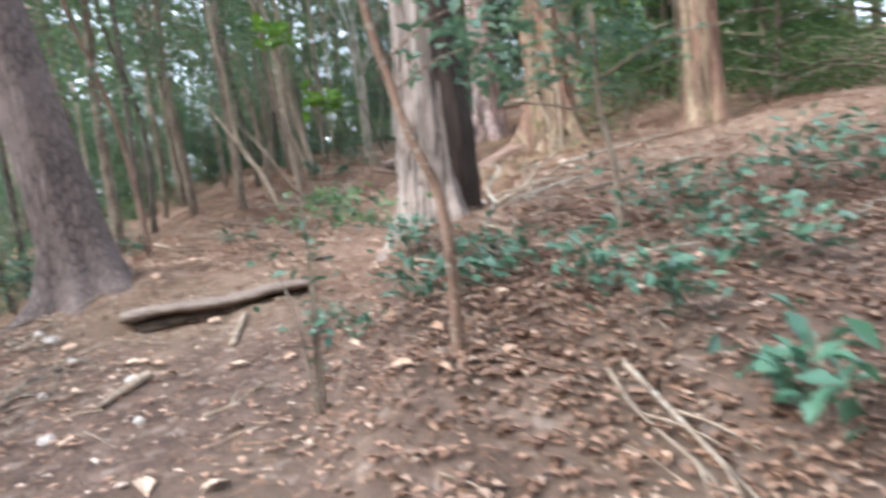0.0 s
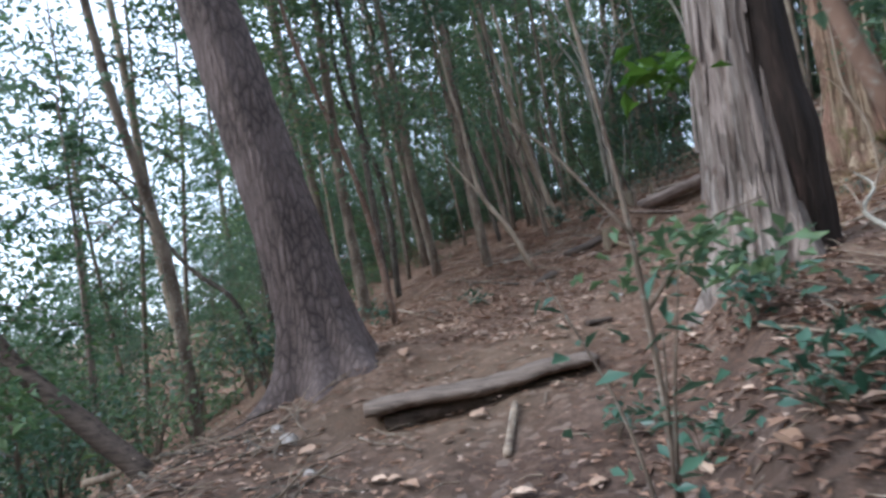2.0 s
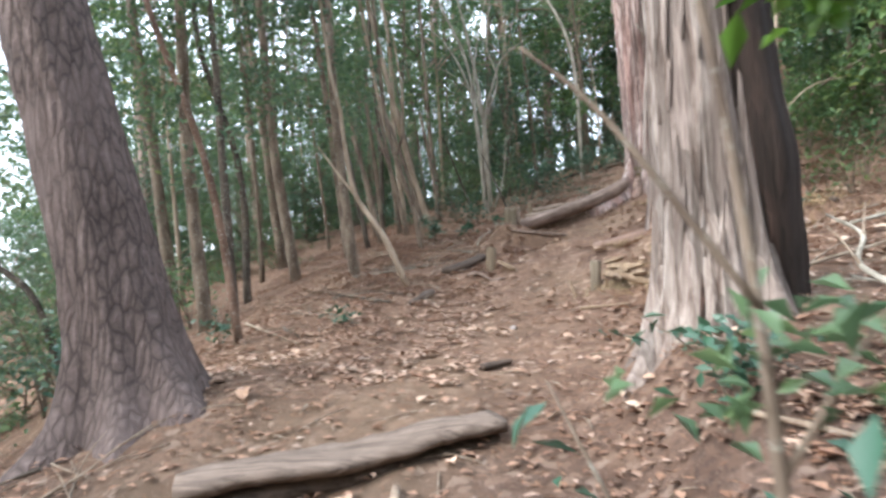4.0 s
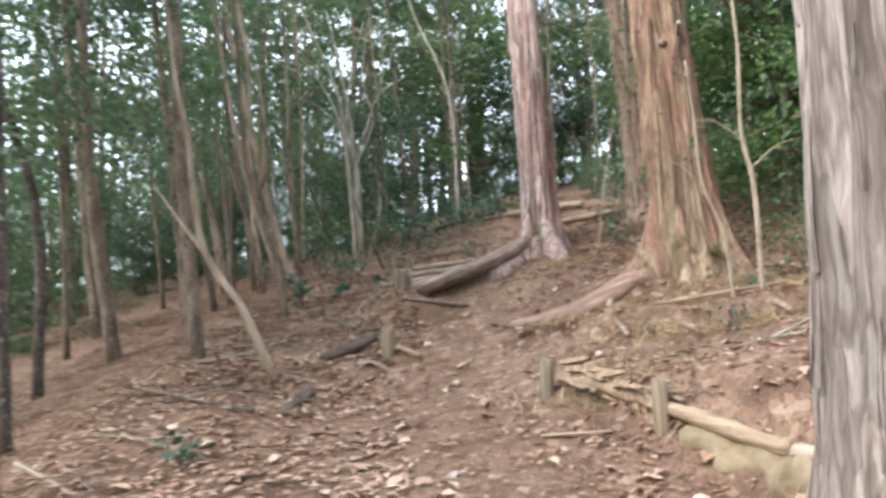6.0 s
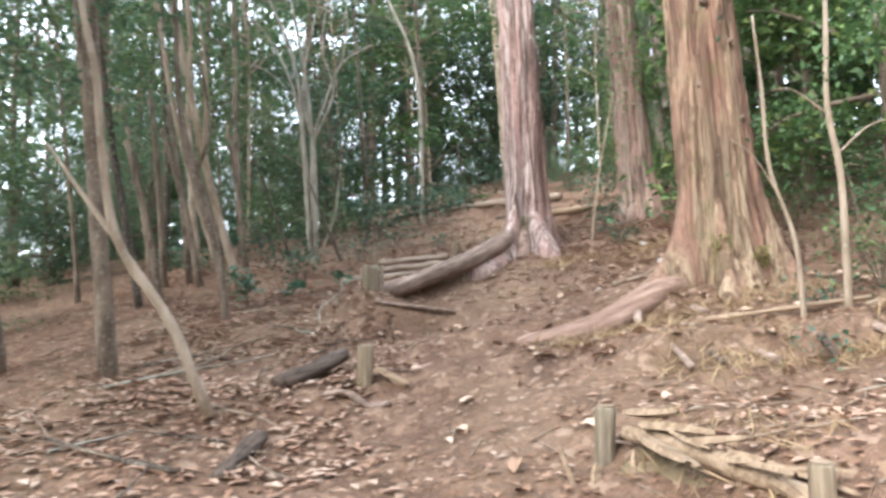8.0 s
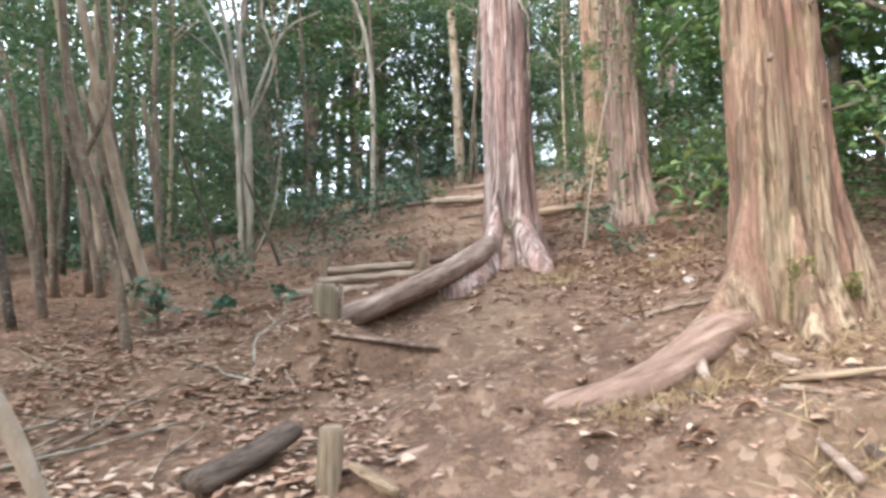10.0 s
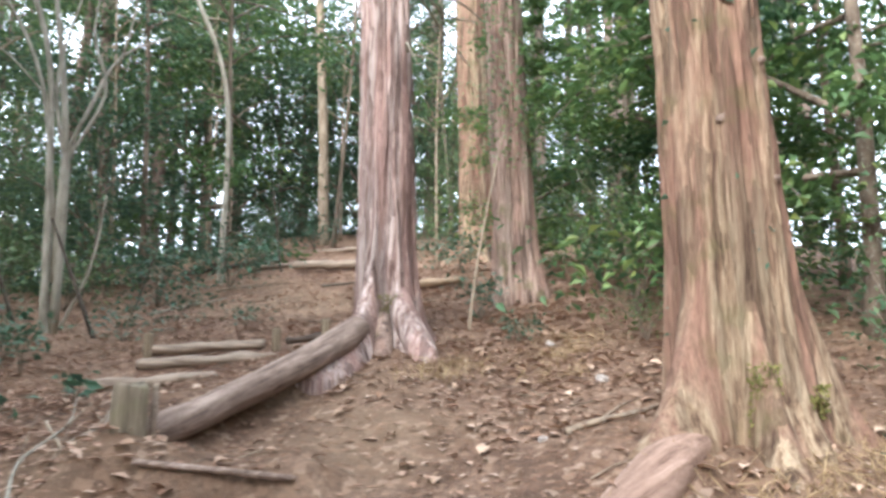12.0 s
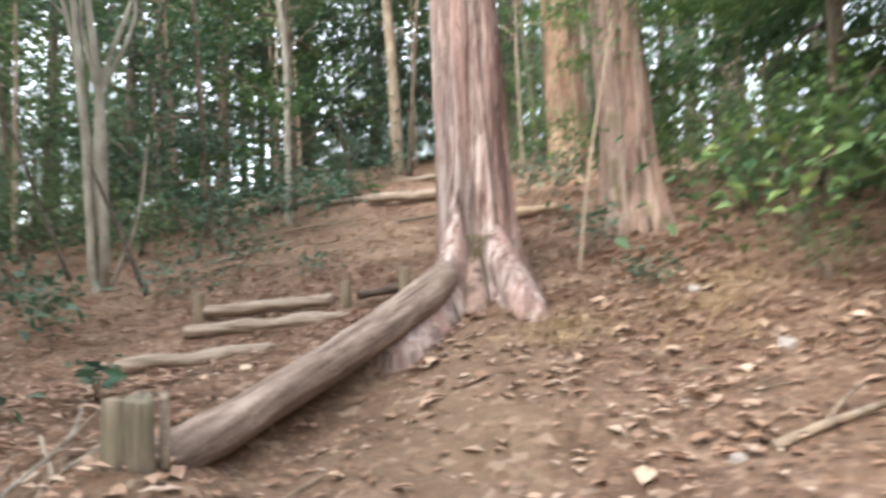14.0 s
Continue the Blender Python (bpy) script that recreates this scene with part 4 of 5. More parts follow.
for k, (x, y, dx, dy, h, r) in enumerate([(-1.15, 16.0, -0.5, 0.1, 1.3, 0.03), (-1.35, 18.6, 0.25, 0, 1.6, 0.025), (-0.7, 17.8, 0.3, 0, 1.1, 0.02), (0.7, 20.4, 0.2, 0, 2.2, 0.025), (-2.0, 17.6, -0.6, 0, 1.8, 0.03), (-0.2, 19.6, 0.1, 0, 1.5, 0.02), (1.6, 19.2, -0.2, 0, 1.4, 0.02)]):
    x0, y0, z0 = on(x, y, -0.05)
    stem_tree("dead_stem", [(x0, y0, z0), (x0 + dx * 0.5, y0 + dy, z0 + h * 0.5), (x0 + dx, y0 + dy, z0 + h)], r, r * 0.5, DARK_BARK, "short dead stem standing in the leaf litter", "dead stems", category="sapling", n=10, seed=20.0 + k)
for k, (x, y, lx, h) in enumerate([(-3.1, 14.9, -0.5, 2.2), (-3.3, 15.3, -0.3, 2.6), (-2.9, 15.6, -0.6, 2.4), (-3.6, 15.1, -0.2, 2.8), (-3.0, 16.4, -0.4, 2.6), (-3.9, 15.8, -0.5, 3.0), (-3.4, 13.9, -0.4, 2.0), (-2.7, 16.9, -0.3, 2.5)]):
    x0, y0, z0 = on(x, y, -0.05)
    stem_tree("dead_stem", [(x0, y0, z0), (x0 + lx * 0.4, y0, z0 + h * 0.5), (x0 + lx, y0, z0 + h)], 0.05, 0.03, THIN_BARK, "reddish leaning stem in the thicket", "dead stems", category="sapling", n=10, seed=40.0 + k)


# ---- leaves and broken branches on the cedars ----
def trunk_leaves(tree, x, y, z0, z1, r, count, mat, name="creeper"):
    g = np.random.default_rng(int(z0 * 10) + count)
    a = g.uniform(math.radians(170), math.radians(350), count)
    rr = r + np.abs(g.normal(0.03, 0.05, count))
    base = tree.matrix_basis.translation
    p = np.stack([x + np.cos(a) * rr, y + np.sin(a) * rr, g.uniform(z0, z1, count)], 1) - np.array(base)
    leaves(name, p, 0.06, mat, tree, g, flat=0.35, slim=0.5)


trunk_leaves(cedar_d, 2.85, 14.28, 4.5, 7.4, 0.24, 800, BROAD)
trunk_leaves(cedar_e, 4.95, 18.8, 6.0, 9.0, 0.3, 260, BROAD)
trunk_leaves(cedar_b, 1.72, 10.45, 2.6, 5.6, 0.30, 26, UNDER)
for tree, pts, r in [(cedar_c, [(1.72, 14.0, 6.5), (1.96, 14.3, 6.48), (2.35, 14.5, 6.58), (2.7, 14.6, 6.5)], 0.022), (cedar_c, [(1.2, 13.6, 6.25), (2.0, 14.2, 6.22), (2.5, 14.4, 6.33)], 0.02),
                     (cedar_c, [(1.2, 13.6, 6.2), (2.0, 14.2, 5.98), (2.4, 14.4, 5.8)], 0.018), (cedar_c, [(1.16, 13.32, 5.24), (1.10, 13.2, 5.26), (1.20, 13.15, 5.05)], 0.014), (cedar_b, [(1.8, 10.2, 4.55), (1.74, 10.05, 4.6), (1.72, 10.0, 4.56)], 0.03)]:
    base = tree.matrix_basis.translation
    v, f = tube([p - base for p in curve(pts, 12)], taper(r, r * 0.35, 12), 8, 0.2, 8.0)
    mesh_ob("dead_branch", v, f, GREY_BARK, tree, "pale broken branch")
for tree, lean, height, radius, deg, z, r in [(cedar_b, -0.65, 10, 0.31, 225, 1.75, 0.035), (cedar_b, -0.65, 10, 0.31, 245, 2.45, 0.04), (cedar_b, -0.65, 10, 0.31, 285, 2.1, 0.03), (cedar_b, -0.65, 10, 0.31, 255, 3.1, 0.04), (cedar_b, -0.65, 10, 0.31, 290, 1.45, 0.028),
                                              (cedar_c, -0.3, 11, 0.255, 250, 2.2, 0.028), (cedar_c, -0.3, 11, 0.255, 275, 2.9, 0.024), (cedar_d, -0.6, 11, 0.225, 250, 1.8, 0.03)]:
    rr = (radius - 0.012 * z) * 0.90
    way = Vector((math.cos(math.radians(deg)), math.sin(math.radians(deg)), 0.15))
    o = Vector((lean * z / height, 0, z)) + way * rr
    v, f = tube([o, o + way * 0.03, o + way * 0.045], [r, r * 0.75, r * 0.35], 10, 0.4, 20.0)
    mesh_ob("knot", v, f, ROOT_BARK, tree, "dark knot")


def moss(tree, x, y, z0, z1, a0, a1, r0, r1, count, seed):
    """Tufts of moss in the folds of a trunk's foot."""
    g = np.random.default_rng(seed)
    u = g.uniform(0, 1, count)
    a = np.radians(g.uniform(a0, a1, count))
    r = (r0 + (r1 - r0) * u) + g.normal(0, 0.012, count)
    p = np.stack([x + np.cos(a) * r, y + np.sin(a) * r, z1 + (z0 - z1) * u], 1) - np.array(tree.matrix_basis.translation)
    tagged(leaves("moss", p, 0.022, MOSS, tree, g, "yellow-green moss", flat=0.2, slim=0.6), kind="stuff")


MOSS = leaf_material("moss", (0.10, 0.11, 0.03), (0.24, 0.22, 0.07), 0.9, 0.1)
moss(cedar_c, 1.12, 13.6, 2.55, 3.0, 232, 268, 0.37, 0.28, 700, 31)
moss(cedar_b, 1.86, 10.45, 2.0, 2.5, 225, 245, 0.46, 0.36, 500, 32)
moss(cedar_b, 1.86, 10.45, 2.0, 2.4, 265, 285, 0.46, 0.36, 500, 33)
stem_tree("slender_tree", [on(-5.2, 8.0, -0.1), (-5.51, 8.0, 1.51), (-6.16, 8.0, 2.09), (-7.12, 8.0, 3.33), (-7.82, 8.0, 4.29), (-8.58, 8.0, 5.24)], 0.04, 0.015, DARK_BARK, "dark slender tree leaning far over the slope",
          crown=((-8.3, 8.0, 5.1), (1.0, 0.9, 0.6), 420, 0.09, BROAD), limbs=[([(-7.12, 8.0, 3.33), (-7.9, 8.0, 3.5), (-8.6, 8.1, 3.6)], 0.012, 0.004), ([(-7.6, 8.0, 4.0), (-7.5, 8.0, 4.7), (-7.6, 8.0, 5.5)], 0.012, 0.004)], seed=14.1)


# ---- steps, stakes and logs ----
def log(name, a, b, r, material, label, group="", squash=0.7, category="log", seed=0.0, wob=0.45, sag=0.0):
    a, b = Vector(a), Vector(b)
    m = (a + b) / 2
    heading = math.atan2(b.y - a.y, b.x - a.x)
    ob = thing(name, m, label, category, group, math.degrees(heading))
    back = Matrix.Rotation(-heading, 3, "Z")
    path = [back @ (p - m) for p in curve([a, a.lerp(b, 0.33) + Vector((0, 0, sag)), a.lerp(b, 0.66) + Vector((0, 0, -sag)), b], 24)]
    v, f = tube(path, [r * (0.75 if i in (0, 24) else 1) for i in range(25)], 18, wob, 4.5, 0, 7, seed, True, squash)
    mesh_ob("wood", v, f, material, ob)
    return ob


def stake(x, y, top, r, material, label, lean=(0, 0), group="stakes of the steps"):
    z = ground_z(x, y) - 0.12
    ob = thing("stake", (x, y, z), label, "stake", group)
    h = top - z
    path = [Vector((lean[0] * u, lean[1] * u, h * u)) for u in (0, 0.3, 0.6, 0.9, 0.97, 1.0)]
    v, f = tube(path, [r, r, r * 0.98, r, r * 0.97, r * 0.86], 18, 0.10, 9.0, 0, 7, x)
    mesh_ob("post", v, f, material, ob)
    disc = [Vector((lean[0], lean[1], h)) + Vector((math.cos(k * 0.35) * r * 0.86, math.sin(k * 0.35) * r * 0.86, 0.004)) for k in range(18)]
    mesh_ob("cut_end", disc, [tuple(range(18))], PALE_WOOD, ob, "pale sawn end", True)
    return ob


def splinter(at, way, long, wide, material, tilt=0.0):
    """A broken sliver of wood, in local places."""
    d = Vector(way).normalized()
    side = d.cross(Vector((0.2, 0.1, 1))).normalized()
    up = side.cross(d)
    rings = [(0.0, 0.7), (0.3, 1.0), (0.65, 0.85), (0.92, 0.6), (1.0, 0.3)]
    v, f = [], []
    for u, w in rings:
        c = Vector(at) + d * long * u + up * tilt * u * u
        for e, g in ((-1, -0.5), (1, -0.4), (0.8, 0.5), (-0.9, 0.4)):
            v.append(c + side * e * w * wide * 0.5 + up * g * w * wide * 0.5)
    for i in range(len(rings) - 1):
        for j in range(4):
            a, b = i * 4 + j, i * 4 + (j + 1) % 4
            f.append((a, b, b + 4, a + 4))
    return v, f + [(3, 2, 1, 0)]


# the hollow slab across the trail
slab = thing("wooden_step", (-1.66, 4.83, 0.812), "weathered grey wooden step with a dark hollow beneath", "step")
sv, sf = [], []
for i in range(31):
    u = i / 30
    c = Vector((-0.62 + 1.24 * u, -0.30 + 0.58 * u, -0.015 + 0.085 * u + 0.012 * math.sin(9 * u)))
    w = 0.16 * (0.75 + 0.3 * math.sin(math.pi * u)) * (1 + 0.2 * noise.noise((u * 8, 0, 0)))
    for e, hgt in ((-1.0, -0.035), (-1.05, -0.005), (-0.85, 0.014), (0.0, 0.02), (0.85, 0.016), (1.08, -0.01), (0.9, -0.04)):
        side = Vector((-0.42, 0.90, 0)) * (-e) * w
        sv.append(c - side * -1.0 + Vector((0, 0, hgt + 0.012 * noise.noise((u * 14, e * 3, 1)))))
sf = [(i * 7 + j, i * 7 + (j + 1) % 7, (i + 1) * 7 + (j + 1) % 7, (i + 1) * 7 + j) for i in range(30) for j in range(7)] + [tuple(range(6, -1, -1)), tuple(range(210, 217))]
mesh_ob("board", sv, sf, SLAB_WOOD, slab)
# dark log shape set into the hollow under the board
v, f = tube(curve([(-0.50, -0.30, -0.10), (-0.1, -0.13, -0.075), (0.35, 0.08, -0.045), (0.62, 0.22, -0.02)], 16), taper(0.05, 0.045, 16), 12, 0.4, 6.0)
mesh_ob("rotten_log", v, f, DARK_LOG, slab, "dark log shape filling the hollow under the board")

log("step_log", (-1.80, 9.72, 1.53), (-1.36, 10.05, 1.68), 0.075, DARK_LOG, "dark rotten step log beside a stake", "step logs", seed=3.0)
log("step_log", (-2.02, 8.55, 1.24), (-1.86, 9.05, 1.34), 0.05, DARK_LOG, "short dark log half buried beside the trail", "step logs", seed=4.0)
log("step_log", (-1.16, 5.93, ground_z(-1.16, 5.93) + 0.015), (-1.0, 6.12, ground_z(-1.0, 6.12) + 0.02), 0.028, DARK_LOG, "short dark piece of wood on the trail", seed=5.0)
log("fallen_branch", on(-1.52, 9.5, 0.01), on(-1.12, 9.33, 0.015), 0.028, ROOT_BARK, "curved brown root across the step", sag=0.03, category="branch", seed=6.0)
stake(-1.27, 9.56, 1.77, 0.052, STAKE, "short weathered stake beside a step log", (0.02, 0))
stake(-0.29, 8.10, 1.56, 0.047, MOSS_WOOD, "mossy stake beside broken pale wood", (0.015, 0))
stake(0.08, 7.18, 1.50, 0.042, STAKE, "upright weathered stake holding a log", (0.0, 0))
stake(-0.75, 14.55, 2.66, 0.04, STAKE, "short stake beside the upper steps")
stake(0.28, 14.12, 2.72, 0.04, STAKE, "short stake beside the upper steps")
stake(0.62, 13.75, 2.80, 0.04, STAKE, "pale stake beside the cedar's root")
log("step_log", (-0.78, 14.62, 2.50), (0.20, 14.22, 2.58), 0.07, LOG_WOOD, "weathered log of the upper step", "step logs", seed=7.0)
log("step_log", (-0.86, 14.18, 2.38), (0.22, 13.80, 2.47), 0.072, LOG_WOOD, "weathered log of the upper step", "step logs", seed=8.0)
log("step_log", (-1.25, 13.62, 2.24), (-0.35, 13.35, 2.31), 0.07, LOG_WOOD, "weathered log of the upper step", "step logs", seed=9.0)
log("step_log", (0.35, 14.05, 2.60), (0.95, 13.9, 2.70), 0.05, DARK_LOG, "dark log wedged against the cedar", "step logs", seed=9.5)
log("fallen_log", on(1.9, 22.4, 0.06), on(3.3, 20.2, 0.10), 0.07, LOG_WOOD, "weathered fallen log at the back", "fallen logs", seed=10.0)
log("fallen_log", on(1.7, 18.9, 0.10), on(2.95, 17.3, 0.12), 0.10, LOG_WOOD, "thick pale fallen log behind the cedar", "fallen logs", seed=11.0)
log("fallen_log", on(1.2, 20.0, 0.07), on(2.4, 18.9, 0.08), 0.06, LOG_WOOD, "weathered fallen log at the back", "fallen logs", seed=12.0)
log("fallen_log", on(2.2, 16.2, 0.07), on(2.9, 15.4, 0.09), 0.075, PALE_WOOD, "short pale log between the cedars", "fallen logs", seed=13.0)
log("fallen_log", on(0.3, 21.5, 0.06), on(1.8, 20.9, 0.06), 0.06, DARK_LOG, "dark fallen log at the back", "fallen logs", seed=14.0)
log("fallen_branch", on(1.05, 9.66, 0.02), on(2.1, 9.15, 0.03), 0.025, PALE_WOOD, "long pale stick lying before the cedar", category="branch", seed=15.0)

# the broken log that holds the bank
log("bank_log", (0.05, 7.34, 1.38), (0.40, 6.58, 1.245), 0.045, PALE_WOOD, "pale weathered log held by a stake along the trail", "bank logs", 0.9, seed=16.5)
log("bank_log", (0.40, 6.56, 1.24), (0.72, 5.92, 1.19), 0.055, LOG_WOOD, "brown weathered log at the foot of the cedar", "bank logs", 0.9, seed=17.5)
bank = thing("bank_log", (-0.08, 7.7, 1.42), "broken pale log splitting beside a mossy stake", "log", "bank logs")
v, f = tube([p - Vector((-0.08, 7.7, 1.42)) for p in curve([(-0.20, 8.06, 1.45), (-0.08, 7.75, 1.43), (0.07, 7.33, 1.39)], 16)], taper(0.035, 0.05, 16), 14, 0.45, 6.0)
mesh_ob("wood", v, f, PALE_WOOD, bank)
mid = bank.matrix_basis.translation
pick = random.Random(4)
for k in range(20):
    u = pick.uniform(0, 1)
    at = Vector((-0.25, 8.1, 1.50)).lerp(Vector((0.10, 7.3, 1.40)), u) - mid + Vector((pick.uniform(-0.04, 0.04), pick.uniform(-0.05, 0.03), pick.uniform(-0.03, 0.04)))
    v, f = splinter(at, (0.45 + pick.uniform(-0.5, 0.5), -0.83, pick.uniform(-0.25, 0.12)), pick.uniform(0.14, 0.36), pick.uniform(0.03, 0.08), PALE_WOOD, pick.uniform(-0.03, 0.03))
    mesh_ob("splinter", v, f, PALE_WOOD, bank, flat=True)
for x, y, h in [(-0.45, 8.03, 0.16), (-0.38, 7.98, 0.07), (-0.22, 7.92, 0.08)]:
    v, f = splinter(Vector((x, y, ground_z(x, y) - 0.04)) - mid, (0.5 - h * 5, 0.3, 1), h + 0.05, 0.05, PALE_WOOD)
    mesh_ob("splinter", v, f, PALE_WOOD, bank, flat=True)
chip = thing("broken_wood", on(-1.10, 9.52), "pale broken chunk of wood beside the stake", "wood")
for k in range(5):
    v, f = splinter((-0.08 + 0.02 * k, 0.05, 0.10 - 0.015 * k), (0.7, -0.5, -0.35 - 0.05 * k), 0.24 - 0.02 * k, 0.07, PALE_WOOD)
    mesh_ob("splinter", v, f, PALE_WOOD, chip, flat=True)
log("fallen_branch", on(-0.48, 7.50, 0.012), on(-0.12, 7.36, 0.015), 0.012, PALE_WOOD, "pale stick lying across the trail", category="branch", seed=17.0)

log("fallen_branch", on(-1.05, 11.34, 0.02), on(-0.32, 11.26, 0.015), 0.022, ROOT_BARK, "brown root along the lip of a hollow", category="branch", seed=21.0)

# root ends in the cut of the bank
for k, (x, y) in enumerate([(0.46, 8.78), (0.72, 8.80), (0.98, 8.76), (1.30, 8.62), (1.62, 8.58), (1.95, 8.66), (0.30, 9.72), (0.62, 9.78), (1.22, 9.86)]):
    log("root_end", on(x, y + 0.05, 0.015), on(x + 0.03 * (-1) ** k, y - 0.12, 0.03), 0.020 + 0.004 * (k % 3), DARK_LOG if k % 2 else ROOT_BARK, "dark root end sticking out of the bank", "root ends", 1.0, "root", 30.0 + k)

# the stump at the end of the long root
stump = thing("stump_post", (-1.06, 11.62, 1.86), "squat mossy wooden post at the end of a root", "post")
pv, pf = [], []
for i, z in enumerate((0.0, 0.12, 0.28, 0.44, 0.485, 0.495)):
    k = (1.04, 1.0, 1.0, 0.98, 0.94, 0.85)[i]
    for j in range(24):
        a = 2 * math.pi * j / 24
        sq = 1 / max(abs(math.cos(a)), abs(math.sin(a))) ** 0.65
        r = k * (1 + 0.06 * noise.noise((math.cos(a) * 3, math.sin(a) * 3, z * 6)))
        pv.append((math.cos(a) * 0.085 * sq * r, math.sin(a) * 0.062 * sq * r, z + 0.012 * math.sin(2 * a)))
pf = [(i * 24 + j, i * 24 + (j + 1) % 24, (i + 1) * 24 + (j + 1) % 24, (i + 1) * 24 + j) for i in range(5) for j in range(24)] + [tuple(range(120, 144))]
mesh_ob("block", pv, pf, MOSS_WOOD, stump)
v, f = tube([(0.115, 0.02, 0.0), (0.115, 0.02, 0.3), (0.117, 0.02, 0.50)], [0.02, 0.018, 0.016], 8, 0.2, 9.0)
mesh_ob("slat", v, f, LOG_WOOD, stump)

clay = Mat("pale_clay", 0.95, 0.1)
CLAY = clay.done(clay.ramp(clay.noise(7.0, 6.0), (0.3, (0.115, 0.085, 0.052)), (0.5, (0.19, 0.15, 0.095)), (0.72, (0.26, 0.205, 0.135))), clay.noise(25.0, 5.0), 0.02, 0.8)
v, f = tube(curve([(-0.16, 8.02, 1.30), (0.10, 7.42, 1.24), (0.28, 6.95, 1.17), (0.46, 6.5, 1.11), (0.60, 6.15, 1.08)], 40), taper(0.09, 0.135, 40), 28, 0.6, 6.5, 0, 7, 4.0, True, 1.0)
tagged(mesh_ob("bank_face", v, f, CLAY), "pale clay bank below the log", "bank", kind="structure")

# stones and odd sticks
def stone(x, y, sx, sy, sz, label, mat, seed):
    ob = thing("stone", on(x, y, sz * 0.25), label, "stone")
    bm = bmesh.new()
    bmesh.ops.create_icosphere(bm, subdivisions=3, radius=1)
    for vert in bm.verts:
        k = 1 + 0.25 * noise.noise(vert.co * 1.6 + Vector((seed, 0, 0)))
        vert.co = Vector((vert.co.x * sx * k, vert.co.y * sy * k, vert.co.z * sz * k))
    me = bpy.data.meshes.new("body")
    bm.to_mesh(me)
    bm.free()
    me.materials.append(mat)
    body = new("body", me)
    body.parent = ob
    return ob


def stone_material():
    k = Mat("grey_stone", 0.9, 0.2)
    col = k.ramp(k.noise(12.0, 6.0), (0.3, (0.20, 0.17, 0.15)), (0.7, (0.45, 0.41, 0.37)))
    return k.done(col, k.noise(30.0, 5.0), 0.01, 0.7)


STONE = stone_material()
for k, (x, y, s) in enumerate([(-2.67, 4.34, 0.055), (-2.85, 4.5, 0.035), (-1.72, 3.45, 0.05), (-1.5, 3.0, 0.03), (0.25, 3.95, 0.05), (-2.3, 3.9, 0.03), (-1.9, 2.9, 0.04), (-2.2, 3.4, 0.03), (1.9, 11.6, 0.05), (0.9, 10.9, 0.03), (2.2, 12.6, 0.05), (-1.0, 7.2, 0.03)]):
    stone(x, y, s, s * 0.8, s * 0.75, "small grey stone among the leaf litter", STONE, k * 3.0)
log("fallen_branch", on(-1.78, 3.15, 0.02), on(-1.66, 3.52, 0.03), 0.03, TWIG, "short grey stick on the trail", category="branch", seed=18.0)
log("fallen_branch", on(-1.34, 4.02, 0.015), on(-1.42, 4.62, 0.02), 0.02, TWIG, "grey stick lying along the trail", category="branch", seed=19.0)
BRANCHES = [
    # from x, y, rise, to x, y, rise, radius
    (0.68, 2.24, 0.02, 0.95, 1.55, 0.03, 0.014), (0.62, 2.2, 0.02, 0.85, 1.6, 0.02, 0.011), (-1.18, 2.98, 0.01, -0.91, 3.26, 0.02, 0.012), (-0.16, 4.8, 0.05, 0.15, 4.3, 0.03, 0.010),
    (-0.19, 4.26, 0.03, 0.4, 3.55, 0.03, 0.011), (0.43, 4.42, 0.25, 0.5, 5.3, 0.35, 0.014), (0.43, 4.42, 0.25, 0.95, 4.9, 0.42, 0.016), (0.43, 4.42, 0.25, 0.3, 3.6, 0.05, 0.016), (0.5, 4.5, 0.2, 1.1, 5.6, 0.22, 0.012),
    (0.7, 5.0, 0.1, 1.7, 5.8, 0.12, 0.013), (0.3, 5.9, 0.04, 1.6, 6.4, 0.06, 0.014), (1.2, 5.2, 0.05, 2.4, 5.6, 0.06, 0.012), (0.8, 3.6, 0.03, 1.8, 3.9, 0.05, 0.010), (1.3, 6.9, 0.04, 2.6, 7.3, 0.05, 0.013),
    (-3.31, 7.7, 0.1, -2.64, 7.12, 0.02, 0.014), (-2.9, 7.5, 0.05, -2.6, 7.0, 0.1, 0.009), (1.01, 10.85, 0.02, 1.85, 10.85, 0.05, 0.022), (-1.54, 11.53, 0.02, -1.29, 12.5, 0.15, 0.010), (-1.43, 12.28, 0.12, -1.28, 10.9, 0.02, 0.010),
    (-2.2, 8.6, 0.02, -3.3, 9.3, 0.05, 0.016), (-2.6, 10.2, 0.03, -2.0, 11.2, 0.05, 0.015), (-2.9, 9.9, 0.02, -1.9, 10.6, 0.04, 0.012), (-2.4, 12.6, 0.03, -1.6, 12.0, 0.1, 0.010), (-2.0, 11.9, 0.02, -1.5, 11.1, 0.05, 0.009),
    (0.9, 9.5, 0.03, 1.5, 8.6, 0.04, 0.014), (1.2, 8.0, 0.03, 2.2, 8.4, 0.04, 0.012), (2.0, 9.1, 0.03, 3.0, 9.0, 0.05, 0.012), (-4.9, 5.0, 0.3, -3.9, 4.7, 0.1, 0.03),
    (-3.6, 4.2, 0.05, -2.9, 3.7, 0.04, 0.016), (-3.4, 3.9, 0.05, -2.6, 3.5, 0.03, 0.012), (-3.8, 4.6, 0.1, -3.0, 4.1, 0.05, 0.014), (1.6, 17.0, 0.05, 2.6, 16.4, 0.07, 0.02), (0.4, 18.2, 0.04, 1.4, 17.9, 0.05, 0.018), (-0.6, 16.9, 0.04, 0.4, 17.3, 0.05, 0.016),
]
drop = random.Random(8)
